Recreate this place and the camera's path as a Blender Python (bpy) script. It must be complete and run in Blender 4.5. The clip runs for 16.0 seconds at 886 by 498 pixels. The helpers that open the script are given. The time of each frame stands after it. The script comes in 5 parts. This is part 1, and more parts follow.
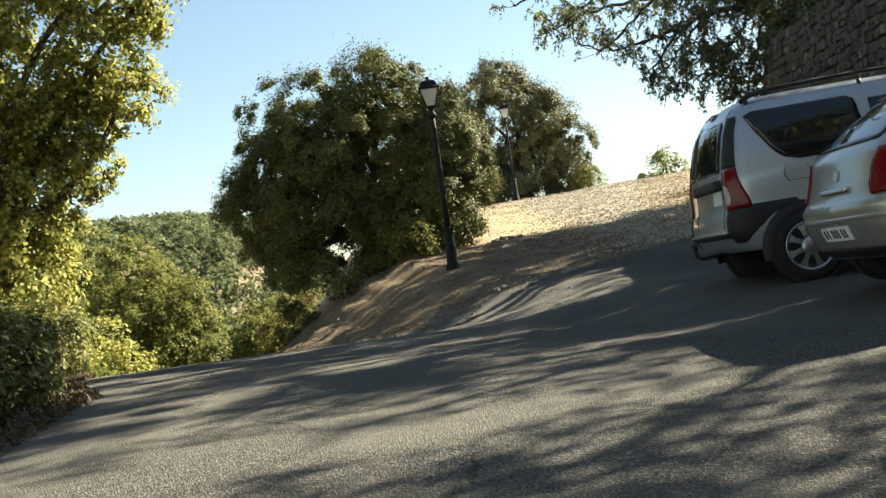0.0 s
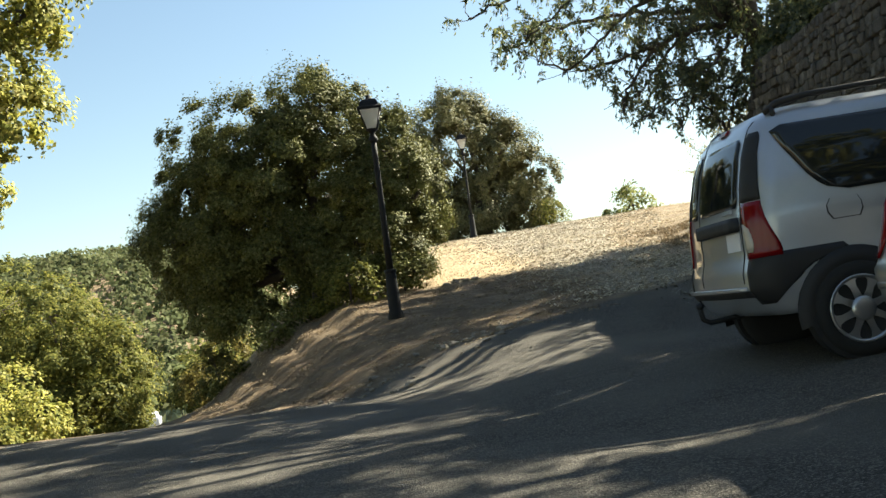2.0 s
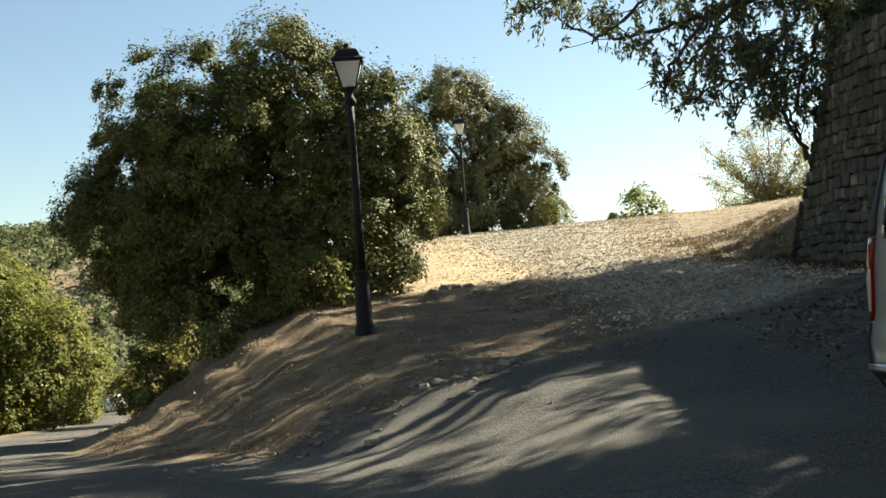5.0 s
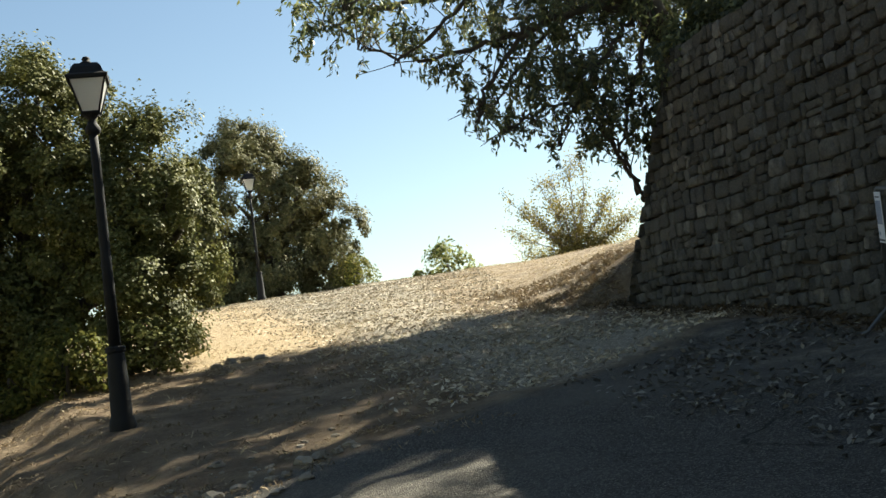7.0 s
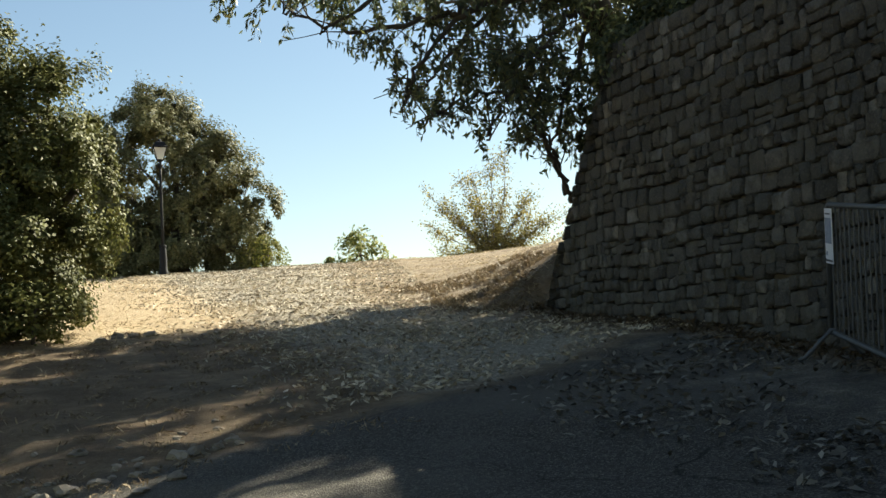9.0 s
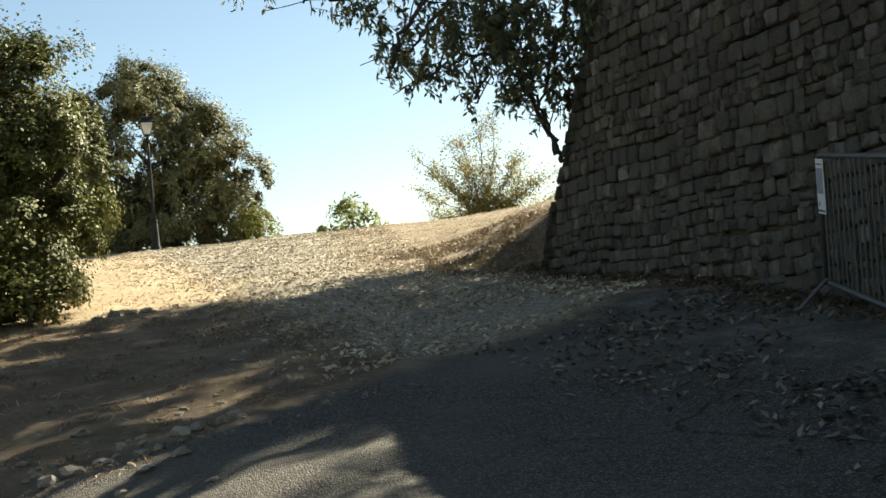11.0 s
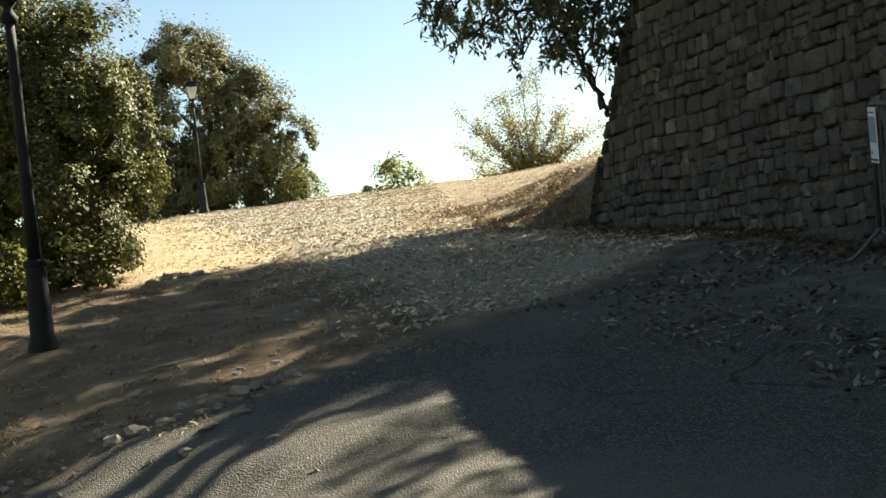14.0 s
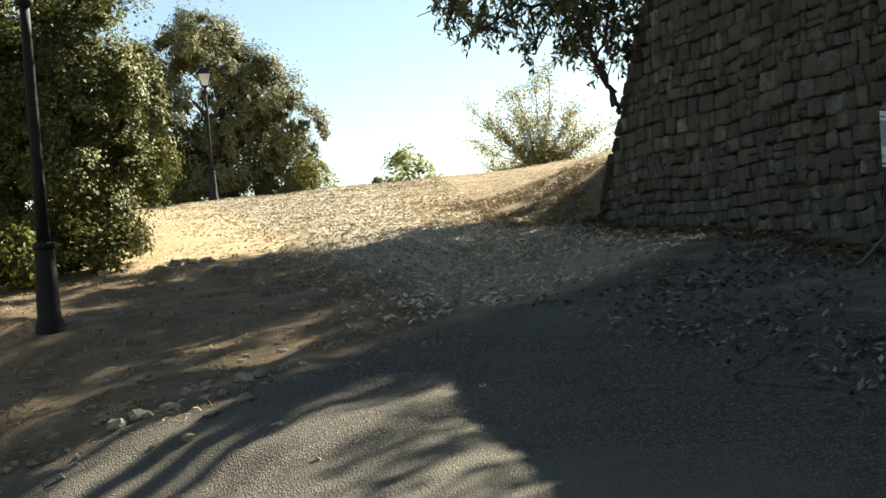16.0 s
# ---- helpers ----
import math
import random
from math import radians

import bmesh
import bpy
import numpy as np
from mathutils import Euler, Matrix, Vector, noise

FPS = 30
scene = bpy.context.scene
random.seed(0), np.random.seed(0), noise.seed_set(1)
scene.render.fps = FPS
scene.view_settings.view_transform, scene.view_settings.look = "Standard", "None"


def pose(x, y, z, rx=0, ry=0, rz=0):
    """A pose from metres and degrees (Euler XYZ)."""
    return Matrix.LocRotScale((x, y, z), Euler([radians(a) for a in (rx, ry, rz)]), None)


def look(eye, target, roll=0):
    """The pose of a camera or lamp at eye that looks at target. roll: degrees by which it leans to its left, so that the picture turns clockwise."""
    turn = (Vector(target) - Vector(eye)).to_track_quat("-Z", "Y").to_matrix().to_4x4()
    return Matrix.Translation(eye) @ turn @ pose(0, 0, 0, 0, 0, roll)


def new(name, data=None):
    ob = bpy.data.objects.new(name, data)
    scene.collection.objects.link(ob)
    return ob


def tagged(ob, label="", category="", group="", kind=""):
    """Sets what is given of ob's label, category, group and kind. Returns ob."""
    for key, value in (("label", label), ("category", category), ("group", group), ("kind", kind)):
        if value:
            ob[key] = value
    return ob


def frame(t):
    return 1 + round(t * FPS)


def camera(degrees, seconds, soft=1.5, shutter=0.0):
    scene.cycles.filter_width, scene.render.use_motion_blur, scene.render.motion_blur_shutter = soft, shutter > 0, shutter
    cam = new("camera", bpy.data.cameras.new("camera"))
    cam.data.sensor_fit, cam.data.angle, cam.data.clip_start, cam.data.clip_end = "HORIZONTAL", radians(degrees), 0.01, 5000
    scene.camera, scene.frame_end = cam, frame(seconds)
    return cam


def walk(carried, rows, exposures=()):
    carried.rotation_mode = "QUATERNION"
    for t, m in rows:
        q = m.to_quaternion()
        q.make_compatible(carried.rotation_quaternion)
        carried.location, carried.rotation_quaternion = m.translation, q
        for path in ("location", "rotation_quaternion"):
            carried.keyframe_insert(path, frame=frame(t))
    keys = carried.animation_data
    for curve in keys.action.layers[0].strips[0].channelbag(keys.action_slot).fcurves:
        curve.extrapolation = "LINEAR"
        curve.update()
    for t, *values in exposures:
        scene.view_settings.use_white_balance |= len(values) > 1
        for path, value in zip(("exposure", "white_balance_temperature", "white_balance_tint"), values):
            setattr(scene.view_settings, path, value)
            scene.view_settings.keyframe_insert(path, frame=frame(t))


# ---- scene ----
cam = camera(41.9, 16.0)
PATH = [
    (0, (0.22, 0.982, 1.364), (0.206, 2.981, 1.423), -7.8),
    (0.5, (0.259, 1.646, 1.38), (0.213, 3.645, 1.45), -7.7),
    (1, (0.32, 2.415, 1.454), (0.384, 4.414, 1.494), -6.9),
    (1.5, (0.415, 3.078, 1.48), (0.405, 5.076, 1.548), -5.9),
    (2, (0.518, 3.908, 1.58), (0.579, 5.904, 1.69), -7.5),
    (2.5, (0.533, 4.579, 1.647), (0.557, 6.573, 1.792), -8.6),
    (3, (0.456, 5.21, 1.692), (0.417, 7.202, 1.874), -8.6),
    (3.5, (0.425, 5.933, 1.718), (0.431, 7.925, 1.888), -10.7),
    (4, (0.472, 6.639, 1.777), (0.473, 8.637, 1.872), -5.7),
    (6.5, (0.892, 10.049, 1.918), (1.171, 12.025, 2.058), -6.1),
    (7, (0.956, 10.734, 1.921), (1.385, 12.679, 2.098), -7.3),
    (7.5, (1.067, 11.189, 1.956), (1.372, 13.151, 2.196), -6.4),
    (8, (1.099, 11.521, 1.952), (1.595, 13.439, 2.224), -5.0),
    (8.5, (1.126, 11.553, 1.92), (1.619, 13.475, 2.17), -3.7),
    (9, (1.157, 11.601, 1.934), (1.728, 13.511, 2.088), -2.9),
    (9.5, (1.153, 11.607, 1.931), (1.716, 13.523, 2.042), -2.1),
    (12, (1.121, 11.581, 1.967), (1.696, 13.496, 2.043), -7.6),
    (12.5, (1.095, 11.545, 1.961), (1.66, 13.463, 2.027), -7.9),
    (13, (1.095, 11.554, 1.953), (1.647, 13.476, 2.003), -7.0),
    (13.5, (1.099, 11.555, 1.953), (1.618, 13.486, 1.99), -6.5),
    (14, (1.092, 11.569, 1.955), (1.593, 13.505, 1.98), -6.3),
    (14.5, (1.101, 11.569, 1.957), (1.603, 13.505, 1.977), -6.1),
    (15, (1.105, 11.577, 1.961), (1.608, 13.513, 1.978), -5.7),
    (15.5, (1.096, 11.562, 1.951), (1.594, 13.499, 1.967), -5.1),
    (16, (1.095, 11.56, 1.951), (1.581, 13.5, 1.966), -4.8),
]
walk(cam, [(t, look(eye, target, roll)) for t, eye, target, roll in PATH],
     exposures=[(0, 1.92, 6950, 2), (1.5, 1.95, 6950, 2), (2.5, 1.82, 6900, 2), (4, 1.70, 6850, 2), (6.5, 1.75, 6850, 2), (7.5, 1.40, 6700, 2), (8.5, 1.37, 6700, 2), (9.5, 1.63, 6950, 2), (12, 1.69, 7000, 2), (13, 1.67, 7050, 2), (14, 1.75, 7100, 2), (15, 1.80, 7100, 2), (16, 1.84, 7100, 2)])

# ---------------------------------------------------------------- light
SUN_TURN, SUN_UP = 55.0, 37.0      # degrees clockwise from +y, degrees above the horizon
sun_way = Vector((math.sin(radians(SUN_TURN)) * math.cos(radians(SUN_UP)),
                  math.cos(radians(SUN_TURN)) * math.cos(radians(SUN_UP)), math.sin(radians(SUN_UP))))
world = bpy.data.worlds.new("world")
scene.world = world
world.use_nodes = True
wn = world.node_tree
sky = wn.nodes.new("ShaderNodeTexSky")
sky.sky_type, sky.sun_disc = "NISHITA", False
sky.sun_elevation, sky.sun_rotation = radians(SUN_UP), radians(SUN_TURN)
sky.air_density, sky.dust_density, sky.ozone_density = 1.0, 0.4, 1.0
wn.links.new(sky.outputs[0], wn.nodes["Background"].inputs[0])
wn.nodes["Background"].inputs[1].default_value = 0.05
sun = new("sun", bpy.data.lights.new("sun", "SUN"))
sun.data.energy, sun.data.angle, sun.data.color = 5.0, radians(0.53), (1.0, 0.93, 0.82)
sun.matrix_world = look(sun_way * 60, (0, 0, 0))


# ---------------------------------------------------------------- materials
def nodes_of(name):
    m = bpy.data.materials.new(name)
    m.use_nodes = True
    t = m.node_tree
    return m, t, t.nodes["Principled BSDF"]


def node(t, kind, **values):
    n = t.nodes.new(kind)
    for k, v in values.items():
        n.inputs[k].default_value = v
    return n


def ramp(t, source, stops):
    r = t.nodes.new("ShaderNodeValToRGB")
    e = r.color_ramp.elements
    while len(e) < len(stops):
        e.new(0.5)
    for s, (p, c) in zip(e, stops):
        s.position, s.color = p, (*c, 1)
    t.links.new(source, r.inputs[0])
    return r.outputs[0]


def mix(t, fac, a, b, how="MIX"):
    n = t.nodes.new("ShaderNodeMix")
    n.data_type, n.blend_type = "RGBA", how
    for key, v in ((0, fac), (6, a), (7, b)):
        if isinstance(v, (int, float)):
            n.inputs[key].default_value = v
        elif isinstance(v, tuple):
            n.inputs[key].default_value = (*v, 1)
        else:
            t.links.new(v, n.inputs[key])
    return n.outputs[2]


def place_of(t, world_space=False):
    if world_space:
        return t.nodes.new("ShaderNodeNewGeometry").outputs["Position"]
    return t.nodes.new("ShaderNodeTexCoord").outputs["Object"]


def grain(t, where, scale, detail=4.0, rough=0.55):
    n = node(t, "ShaderNodeTexNoise", Scale=scale, Detail=detail, Roughness=rough)
    t.links.new(where, n.inputs["Vector"])
    return n.outputs["Fac"]


def relief(t, bsdf, height, strength, distance):
    b = node(t, "ShaderNodeBump", Strength=strength, Distance=distance)
    t.links.new(height, b.inputs["Height"])
    t.links.new(b.outputs[0], bsdf.inputs["Normal"])
    return b


def mat_plain(name, dark, light, rough=0.6, metal=0.0, scale=6.0, bump=0.15, coat=0.0, varied=0.0):
    """A surface in two tones with fine grain, larger stains and slight relief."""
    m, t, b = nodes_of(name)
    where = place_of(t)
    big, fine = grain(t, where, scale), grain(t, where, scale * 9, 5.0)
    col = mix(t, fine, ramp(t, big, ((0.32, dark), (0.7, light))), light, "MIX")
    if varied:
        info = t.nodes.new("ShaderNodeObjectInfo")
        hsv = node(t, "ShaderNodeHueSaturation")
        mr = node(t, "ShaderNodeMapRange")
        mr.inputs[3].default_value, mr.inputs[4].default_value = 1 - varied, 1 + varied
        t.links.new(info.outputs["Random"], mr.inputs[0])
        t.links.new(mr.outputs[0], hsv.inputs["Value"])
        t.links.new(col, hsv.inputs["Color"])
        col = hsv.outputs[0]
    t.links.new(col, b.inputs["Base Color"])
    b.inputs["Metallic"].default_value = metal
    b.inputs["Coat Weight"].default_value = coat
    r = node(t, "ShaderNodeMapRange")
    r.inputs[3].default_value, r.inputs[4].default_value = max(0.02, rough - 0.1), min(1, rough + 0.12)
    t.links.new(big, r.inputs[0])
    t.links.new(r.outputs[0], b.inputs["Roughness"])
    if bump:
        relief(t, b, fine, bump, 0.01)
    return m


def mat_leaf(name, stops, through_light=0.35, gloss=0.35, patch=0.9, swing=0.25):
    """Leaves in several tones, leaf by leaf and branch by branch, that let some light through."""
    m, t, b = nodes_of(name)
    geo = t.nodes.new("ShaderNodeNewGeometry")
    col = ramp(t, geo.outputs["Random Per Island"], stops)
    broad = grain(t, geo.outputs["Position"], patch, 2.0)
    hsv = node(t, "ShaderNodeHueSaturation")
    mr = node(t, "ShaderNodeMapRange")
    mr.inputs[1].default_value, mr.inputs[2].default_value = 0.3, 0.7
    mr.inputs[3].default_value, mr.inputs[4].default_value = 1 - swing, 1 + swing
    t.links.new(broad, mr.inputs[0])
    t.links.new(mr.outputs[0], hsv.inputs["Value"])
    t.links.new(col, hsv.inputs["Color"])
    t.links.new(hsv.outputs[0], b.inputs["Base Color"])
    b.inputs["Roughness"].default_value = 0.55
    b.inputs["Specular IOR Level"].default_value = gloss
    tr = t.nodes.new("ShaderNodeBsdfTranslucent")
    t.links.new(hsv.outputs[0], tr.inputs[0])
    ms = node(t, "ShaderNodeMixShader", Fac=through_light)
    t.links.new(b.outputs[0], ms.inputs[1])
    t.links.new(tr.outputs[0], ms.inputs[2])
    t.links.new(ms.outputs[0], t.nodes["Material Output"].inputs[0])
    return m


def mat_glass(name, tint, rough=0.03, gloss=0.5):
    m, t, b = nodes_of(name)
    b.inputs["Base Color"].default_value = (*tint, 1)
    b.inputs["Roughness"].default_value = rough
    b.inputs["Coat Weight"].default_value = 0.0
    b.inputs["Specular IOR Level"].default_value = gloss
    return m


def mat_ground():
    """Worn asphalt, dry grass on earth, and leaf litter, laid out by the zone values of the sheet."""
    m, t, b = nodes_of("ground")
    where = place_of(t, True)
    att = t.nodes.new("ShaderNodeAttribute")
    att.attribute_name = "zone"
    sep = t.nodes.new("ShaderNodeSeparateColor")
    t.links.new(att.outputs["Color"], sep.inputs[0])
    big, mid, fine, tiny = (grain(t, where, s, 6.0, 0.6) for s in (0.35, 2.2, 14.0, 60.0))
    vor = node(t, "ShaderNodeTexVoronoi", Scale=95.0)
    t.links.new(where, vor.inputs["Vector"])
    # asphalt with pale chippings
    tar = ramp(t, fine, ((0.3, (0.052, 0.047, 0.041)), (0.7, (0.105, 0.096, 0.083))))
    chips = ramp(t, vor.outputs["Color"], ((0.2, (0.042, 0.042, 0.041)), (0.6, (0.125, 0.116, 0.10)), (0.92, (0.37, 0.335, 0.28))))
    tar = mix(t, 0.55, tar, chips)
    # a few old cracks and oil spots
    crack = t.nodes.new("ShaderNodeTexVoronoi")
    crack.feature = "DISTANCE_TO_EDGE"
    crack.inputs["Scale"].default_value = 0.42
    bent = node(t, "ShaderNodeTexNoise", Scale=1.8, Detail=5.0, Roughness=0.65)
    t.links.new(where, bent.inputs["Vector"])
    t.links.new(mix(t, 0.35, where, bent.outputs["Color"], "ADD"), crack.inputs["Vector"])
    line = mix(t, 1.0, ramp(t, crack.outputs["Distance"], ((0.002, (0.8, 0.8, 0.8)), (0.008, (0, 0, 0)))), ramp(t, grain(t, where, 0.8), ((0.45, (0, 0, 0)), (0.6, (1, 1, 1)))), "MULTIPLY")
    tar = mix(t, line, tar, (0.025, 0.024, 0.022))
    tar = mix(t, ramp(t, grain(t, where, 3.1, 3.0), ((0.68, (0, 0, 0)), (0.74, (0.6, 0.6, 0.6)))), tar, (0.045, 0.043, 0.04))
    tar = mix(t, ramp(t, big, ((0.42, (0, 0, 0)), (0.66, (1, 1, 1)))), tar, (0.155, 0.141, 0.12))
    # bare earth
    earth = ramp(t, mid, ((0.3, (0.09, 0.063, 0.041)), (0.5, (0.18, 0.128, 0.083)), (0.72, (0.30, 0.228, 0.15))))
    earth = mix(t, ramp(t, tiny, ((0.4, (0, 0, 0)), (0.75, (0.6, 0.6, 0.6)))), earth, (0.31, 0.245, 0.168))
    earth = mix(t, ramp(t, fine, ((0.5, (0, 0, 0)), (0.66, (0.5, 0.5, 0.5)))), earth, (0.10, 0.075, 0.05))
    # dry grass
    wave = node(t, "ShaderNodeTexNoise", Scale=30.0, Detail=6.0, Roughness=0.7, Distortion=1.5)
    t.links.new(where, wave.inputs["Vector"])
    straw = ramp(t, wave.outputs["Fac"], ((0.3, (0.29, 0.215, 0.13)), (0.5, (0.47, 0.365, 0.235)), (0.7, (0.64, 0.53, 0.38))))
    straw = mix(t, ramp(t, mid, ((0.45, (0, 0, 0)), (0.7, (0.7, 0.7, 0.7)))), straw, (0.40, 0.30, 0.18))
    # leaf litter over grit
    v2 = node(t, "ShaderNodeTexNoise", Scale=17.0, Detail=6.0, Roughness=0.72, Distortion=2.4)
    wob = node(t, "ShaderNodeTexNoise", Scale=9.0, Detail=3.0)
    t.links.new(where, wob.inputs["Vector"])
    t.links.new(mix(t, 0.1, where, wob.outputs["Color"]), v2.inputs["Vector"])
    litter = ramp(t, v2.outputs["Fac"], ((0.36, (0.14, 0.122, 0.094)), (0.5, (0.33, 0.285, 0.218)), (0.62, (0.66, 0.585, 0.465))))
    litter = mix(t, ramp(t, fine, ((0.45, (0, 0, 0)), (0.7, (0.6, 0.6, 0.6)))), litter, (0.26, 0.23, 0.185))

    def edge(channel, soft=0.18):
        n = node(t, "ShaderNodeMath")
        n.operation = "ADD"
        t.links.new(sep.outputs[channel], n.inputs[0])
        half = node(t, "ShaderNodeMath")
        half.operation = "MULTIPLY_ADD"
        half.inputs[1].default_value, half.inputs[2].default_value = 0.8, -0.4
        t.links.new(grain(t, where, 2.6, 6.0, 0.65), half.inputs[0])
        t.links.new(half.outputs[0], n.inputs[1])
        return ramp(t, n.outputs[0], ((0.5 - soft, (0, 0, 0)), (0.5 + soft, (1, 1, 1))))

    col = mix(t, edge(0), tar, earth)
    col = mix(t, edge(1), col, straw)
    col = mix(t, edge(2), col, litter)
    t.links.new(col, b.inputs["Base Color"])
    b.inputs["Roughness"].default_value = 0.88
    b.inputs["Specular IOR Level"].default_value = 0.08
    h = node(t, "ShaderNodeMath")
    h.operation = "ADD"
    t.links.new(fine, h.inputs[0])
    t.links.new(vor.outputs["Distance"], h.inputs[1])
    relief(t, b, h.outputs[0], 0.6, 0.022)
    return m


def mat_stone():
    """Rough limestone blocks, each its own tone, with lichen stains."""
    m, t, b = nodes_of("limestone")
    where = place_of(t, True)
    info = t.nodes.new("ShaderNodeObjectInfo")
    geo = t.nodes.new("ShaderNodeNewGeometry")
    add = node(t, "ShaderNodeMath")
    add.operation = "ADD"
    t.links.new(info.outputs["Random"], add.inputs[0])
    t.links.new(geo.outputs["Random Per Island"], add.inputs[1])
    fr = node(t, "ShaderNodeMath")
    fr.operation = "FRACT"
    t.links.new(add.outputs[0], fr.inputs[0])
    tone = ramp(t, fr.outputs[0], ((0.0, (0.055, 0.052, 0.046)), (0.25, (0.105, 0.102, 0.092)), (0.45, (0.125, 0.112, 0.088)), (0.7, (0.165, 0.152, 0.125)), (0.88, (0.20, 0.19, 0.168)), (1.0, (0.33, 0.30, 0.25))))
    mid, fine, big = grain(t, where, 7, 6, 0.65), grain(t, where, 45, 5, 0.6), grain(t, where, 1.1, 4)
    col = mix(t, ramp(t, mid, ((0.36, (0, 0, 0)), (0.62, (0.85, 0.85, 0.85)))), tone, (0.075, 0.07, 0.058))
    col = mix(t, ramp(t, fine, ((0.5, (0, 0, 0)), (0.75, (0.4, 0.4, 0.4)))), col, (0.30, 0.265, 0.21))
    col = mix(t, ramp(t, big, ((0.52, (0, 0, 0)), (0.72, (0.55, 0.55, 0.55)))), col, (0.09, 0.085, 0.066))
    t.links.new(col, b.inputs["Base Color"])
    b.inputs["Roughness"].default_value = 0.92
    both = node(t, "ShaderNodeMath")
    both.operation = "MULTIPLY_ADD"
    both.inputs[1].default_value = 0.4
    t.links.new(fine, both.inputs[0])
    t.links.new(mid, both.inputs[2])
    relief(t, b, both.outputs[0], 1.0, 0.06)
    return m


M_GROUND = mat_ground()
M_STONE = mat_stone()
M_MORTAR = mat_plain("mortar", (0.06, 0.05, 0.038), (0.14, 0.118, 0.09), 0.95, scale=5, bump=0.8)
M_ROCK = mat_plain("rock", (0.17, 0.14, 0.105), (0.33, 0.285, 0.225), 0.9, scale=8, bump=0.6, varied=0.2)
M_BARK = mat_plain("bark", (0.035, 0.028, 0.022), (0.11, 0.09, 0.07), 0.95, scale=10, bump=0.9)
M_PALEBARK = mat_plain("pale_bark", (0.12, 0.10, 0.08), (0.26, 0.23, 0.19), 0.9, scale=10, bump=0.6)
M_OAK = mat_leaf("oak_leaf", ((0.0, (0.075, 0.082, 0.025)), (0.5, (0.135, 0.14, 0.045)), (0.85, (0.20, 0.198, 0.07)), (1.0, (0.27, 0.258, 0.112))), 0.16, 0.1)
M_OLIVE = mat_leaf("grey_oak_leaf", ((0.0, (0.115, 0.112, 0.047)), (0.5, (0.175, 0.167, 0.073)), (1.0, (0.25, 0.23, 0.113))), 0.16, 0.1)
M_ASH = mat_leaf("hanging_leaf", ((0.0, (0.055, 0.075, 0.036)), (0.6, (0.135, 0.16, 0.075)), (0.92, (0.22, 0.23, 0.085)), (1.0, (0.34, 0.30, 0.11))), 0.42, 0.9)
M_GOLD = mat_leaf("yellowing_leaf", ((0.0, (0.13, 0.15, 0.045)), (0.45, (0.32, 0.325, 0.085)), (0.8, (0.54, 0.50, 0.14)), (1.0, (0.68, 0.60, 0.24))), 0.5, 0.12)
M_GREEN = mat_leaf("valley_leaf", ((0.0, (0.075, 0.092, 0.028)), (0.5, (0.18, 0.187, 0.05)), (0.85, (0.275, 0.262, 0.07)), (1.0, (0.36, 0.325, 0.09))), 0.45, 0.1)
M_BRUSH = mat_leaf("dry_bush_leaf", ((0.0, (0.11, 0.10, 0.03)), (0.5, (0.25, 0.21, 0.06)), (1.0, (0.42, 0.34, 0.11))), 0.45, 0.2)
M_PALE = mat_leaf("pale_leaf", ((0.0, (0.12, 0.15, 0.05)), (0.6, (0.24, 0.26, 0.09)), (1.0, (0.40, 0.38, 0.17))), 0.5, 0.3)
M_FAR = mat_leaf("far_wood", ((0.0, (0.10, 0.12, 0.055)), (0.5, (0.14, 0.16, 0.075)), (1.0, (0.19, 0.195, 0.105))), 0.35, 0.02, 0.16, 0.5)
M_DRY = mat_leaf("dry_leaf", ((0.0, (0.24, 0.195, 0.14)), (0.5, (0.46, 0.39, 0.285)), (1.0, (0.70, 0.62, 0.48))), 0.1, 0.1)
M_DULL = mat_leaf("dull_leaf", ((0.0, (0.09, 0.08, 0.065)), (0.6, (0.17, 0.155, 0.13)), (1.0, (0.32, 0.29, 0.24))), 0.05, 0.1)
M_TUFT = mat_leaf("dead_tuft", ((0.0, (0.16, 0.115, 0.07)), (1.0, (0.40, 0.31, 0.195))), 0.1, 0.1)
M_WEED = mat_leaf("dead_weed", ((0.0, (0.06, 0.045, 0.025)), (1.0, (0.16, 0.11, 0.06))), 0.1, 0.2)
M_STRAW = mat_leaf("straw", ((0.0, (0.24, 0.175, 0.095)), (0.5, (0.43, 0.335, 0.20)), (1.0, (0.62, 0.51, 0.33))), 0.25, 0.2)
M_IRON = mat_plain("black_iron", (0.003, 0.003, 0.0035), (0.006, 0.006, 0.007), 0.75, 0.0, 20, 0.1)
M_MILK = mat_leaf("milky_pane", ((0.0, (0.78, 0.78, 0.76)), (1.0, (0.82, 0.82, 0.80))), 0.6, 0.5)
M_ZINC = mat_plain("galvanised_steel", (0.09, 0.095, 0.10), (0.16, 0.165, 0.17), 0.5, 0.6, 14, 0.1)
M_PAINT = mat_plain("silver_paint", (0.38, 0.405, 0.445), (0.43, 0.455, 0.495), 0.32, 0.55, 3, 0.0, 0.8)
M_BEIGE = mat_plain("champagne_paint", (0.31, 0.305, 0.28), (0.37, 0.36, 0.33), 0.3, 0.55, 3, 0.0, 0.8)
M_WHITE = mat_plain("white_paint", (0.72, 0.72, 0.72), (0.8, 0.8, 0.8), 0.3, 0, 3, 0.0, 0.6)
M_BLACK = mat_plain("black_plastic", (0.006, 0.006, 0.007), (0.013, 0.013, 0.014), 0.6, 0, 12, 0.1)
M_RUBBER = mat_plain("tyre_rubber", (0.008, 0.008, 0.008), (0.018, 0.018, 0.017), 0.85, 0, 18, 0.3)
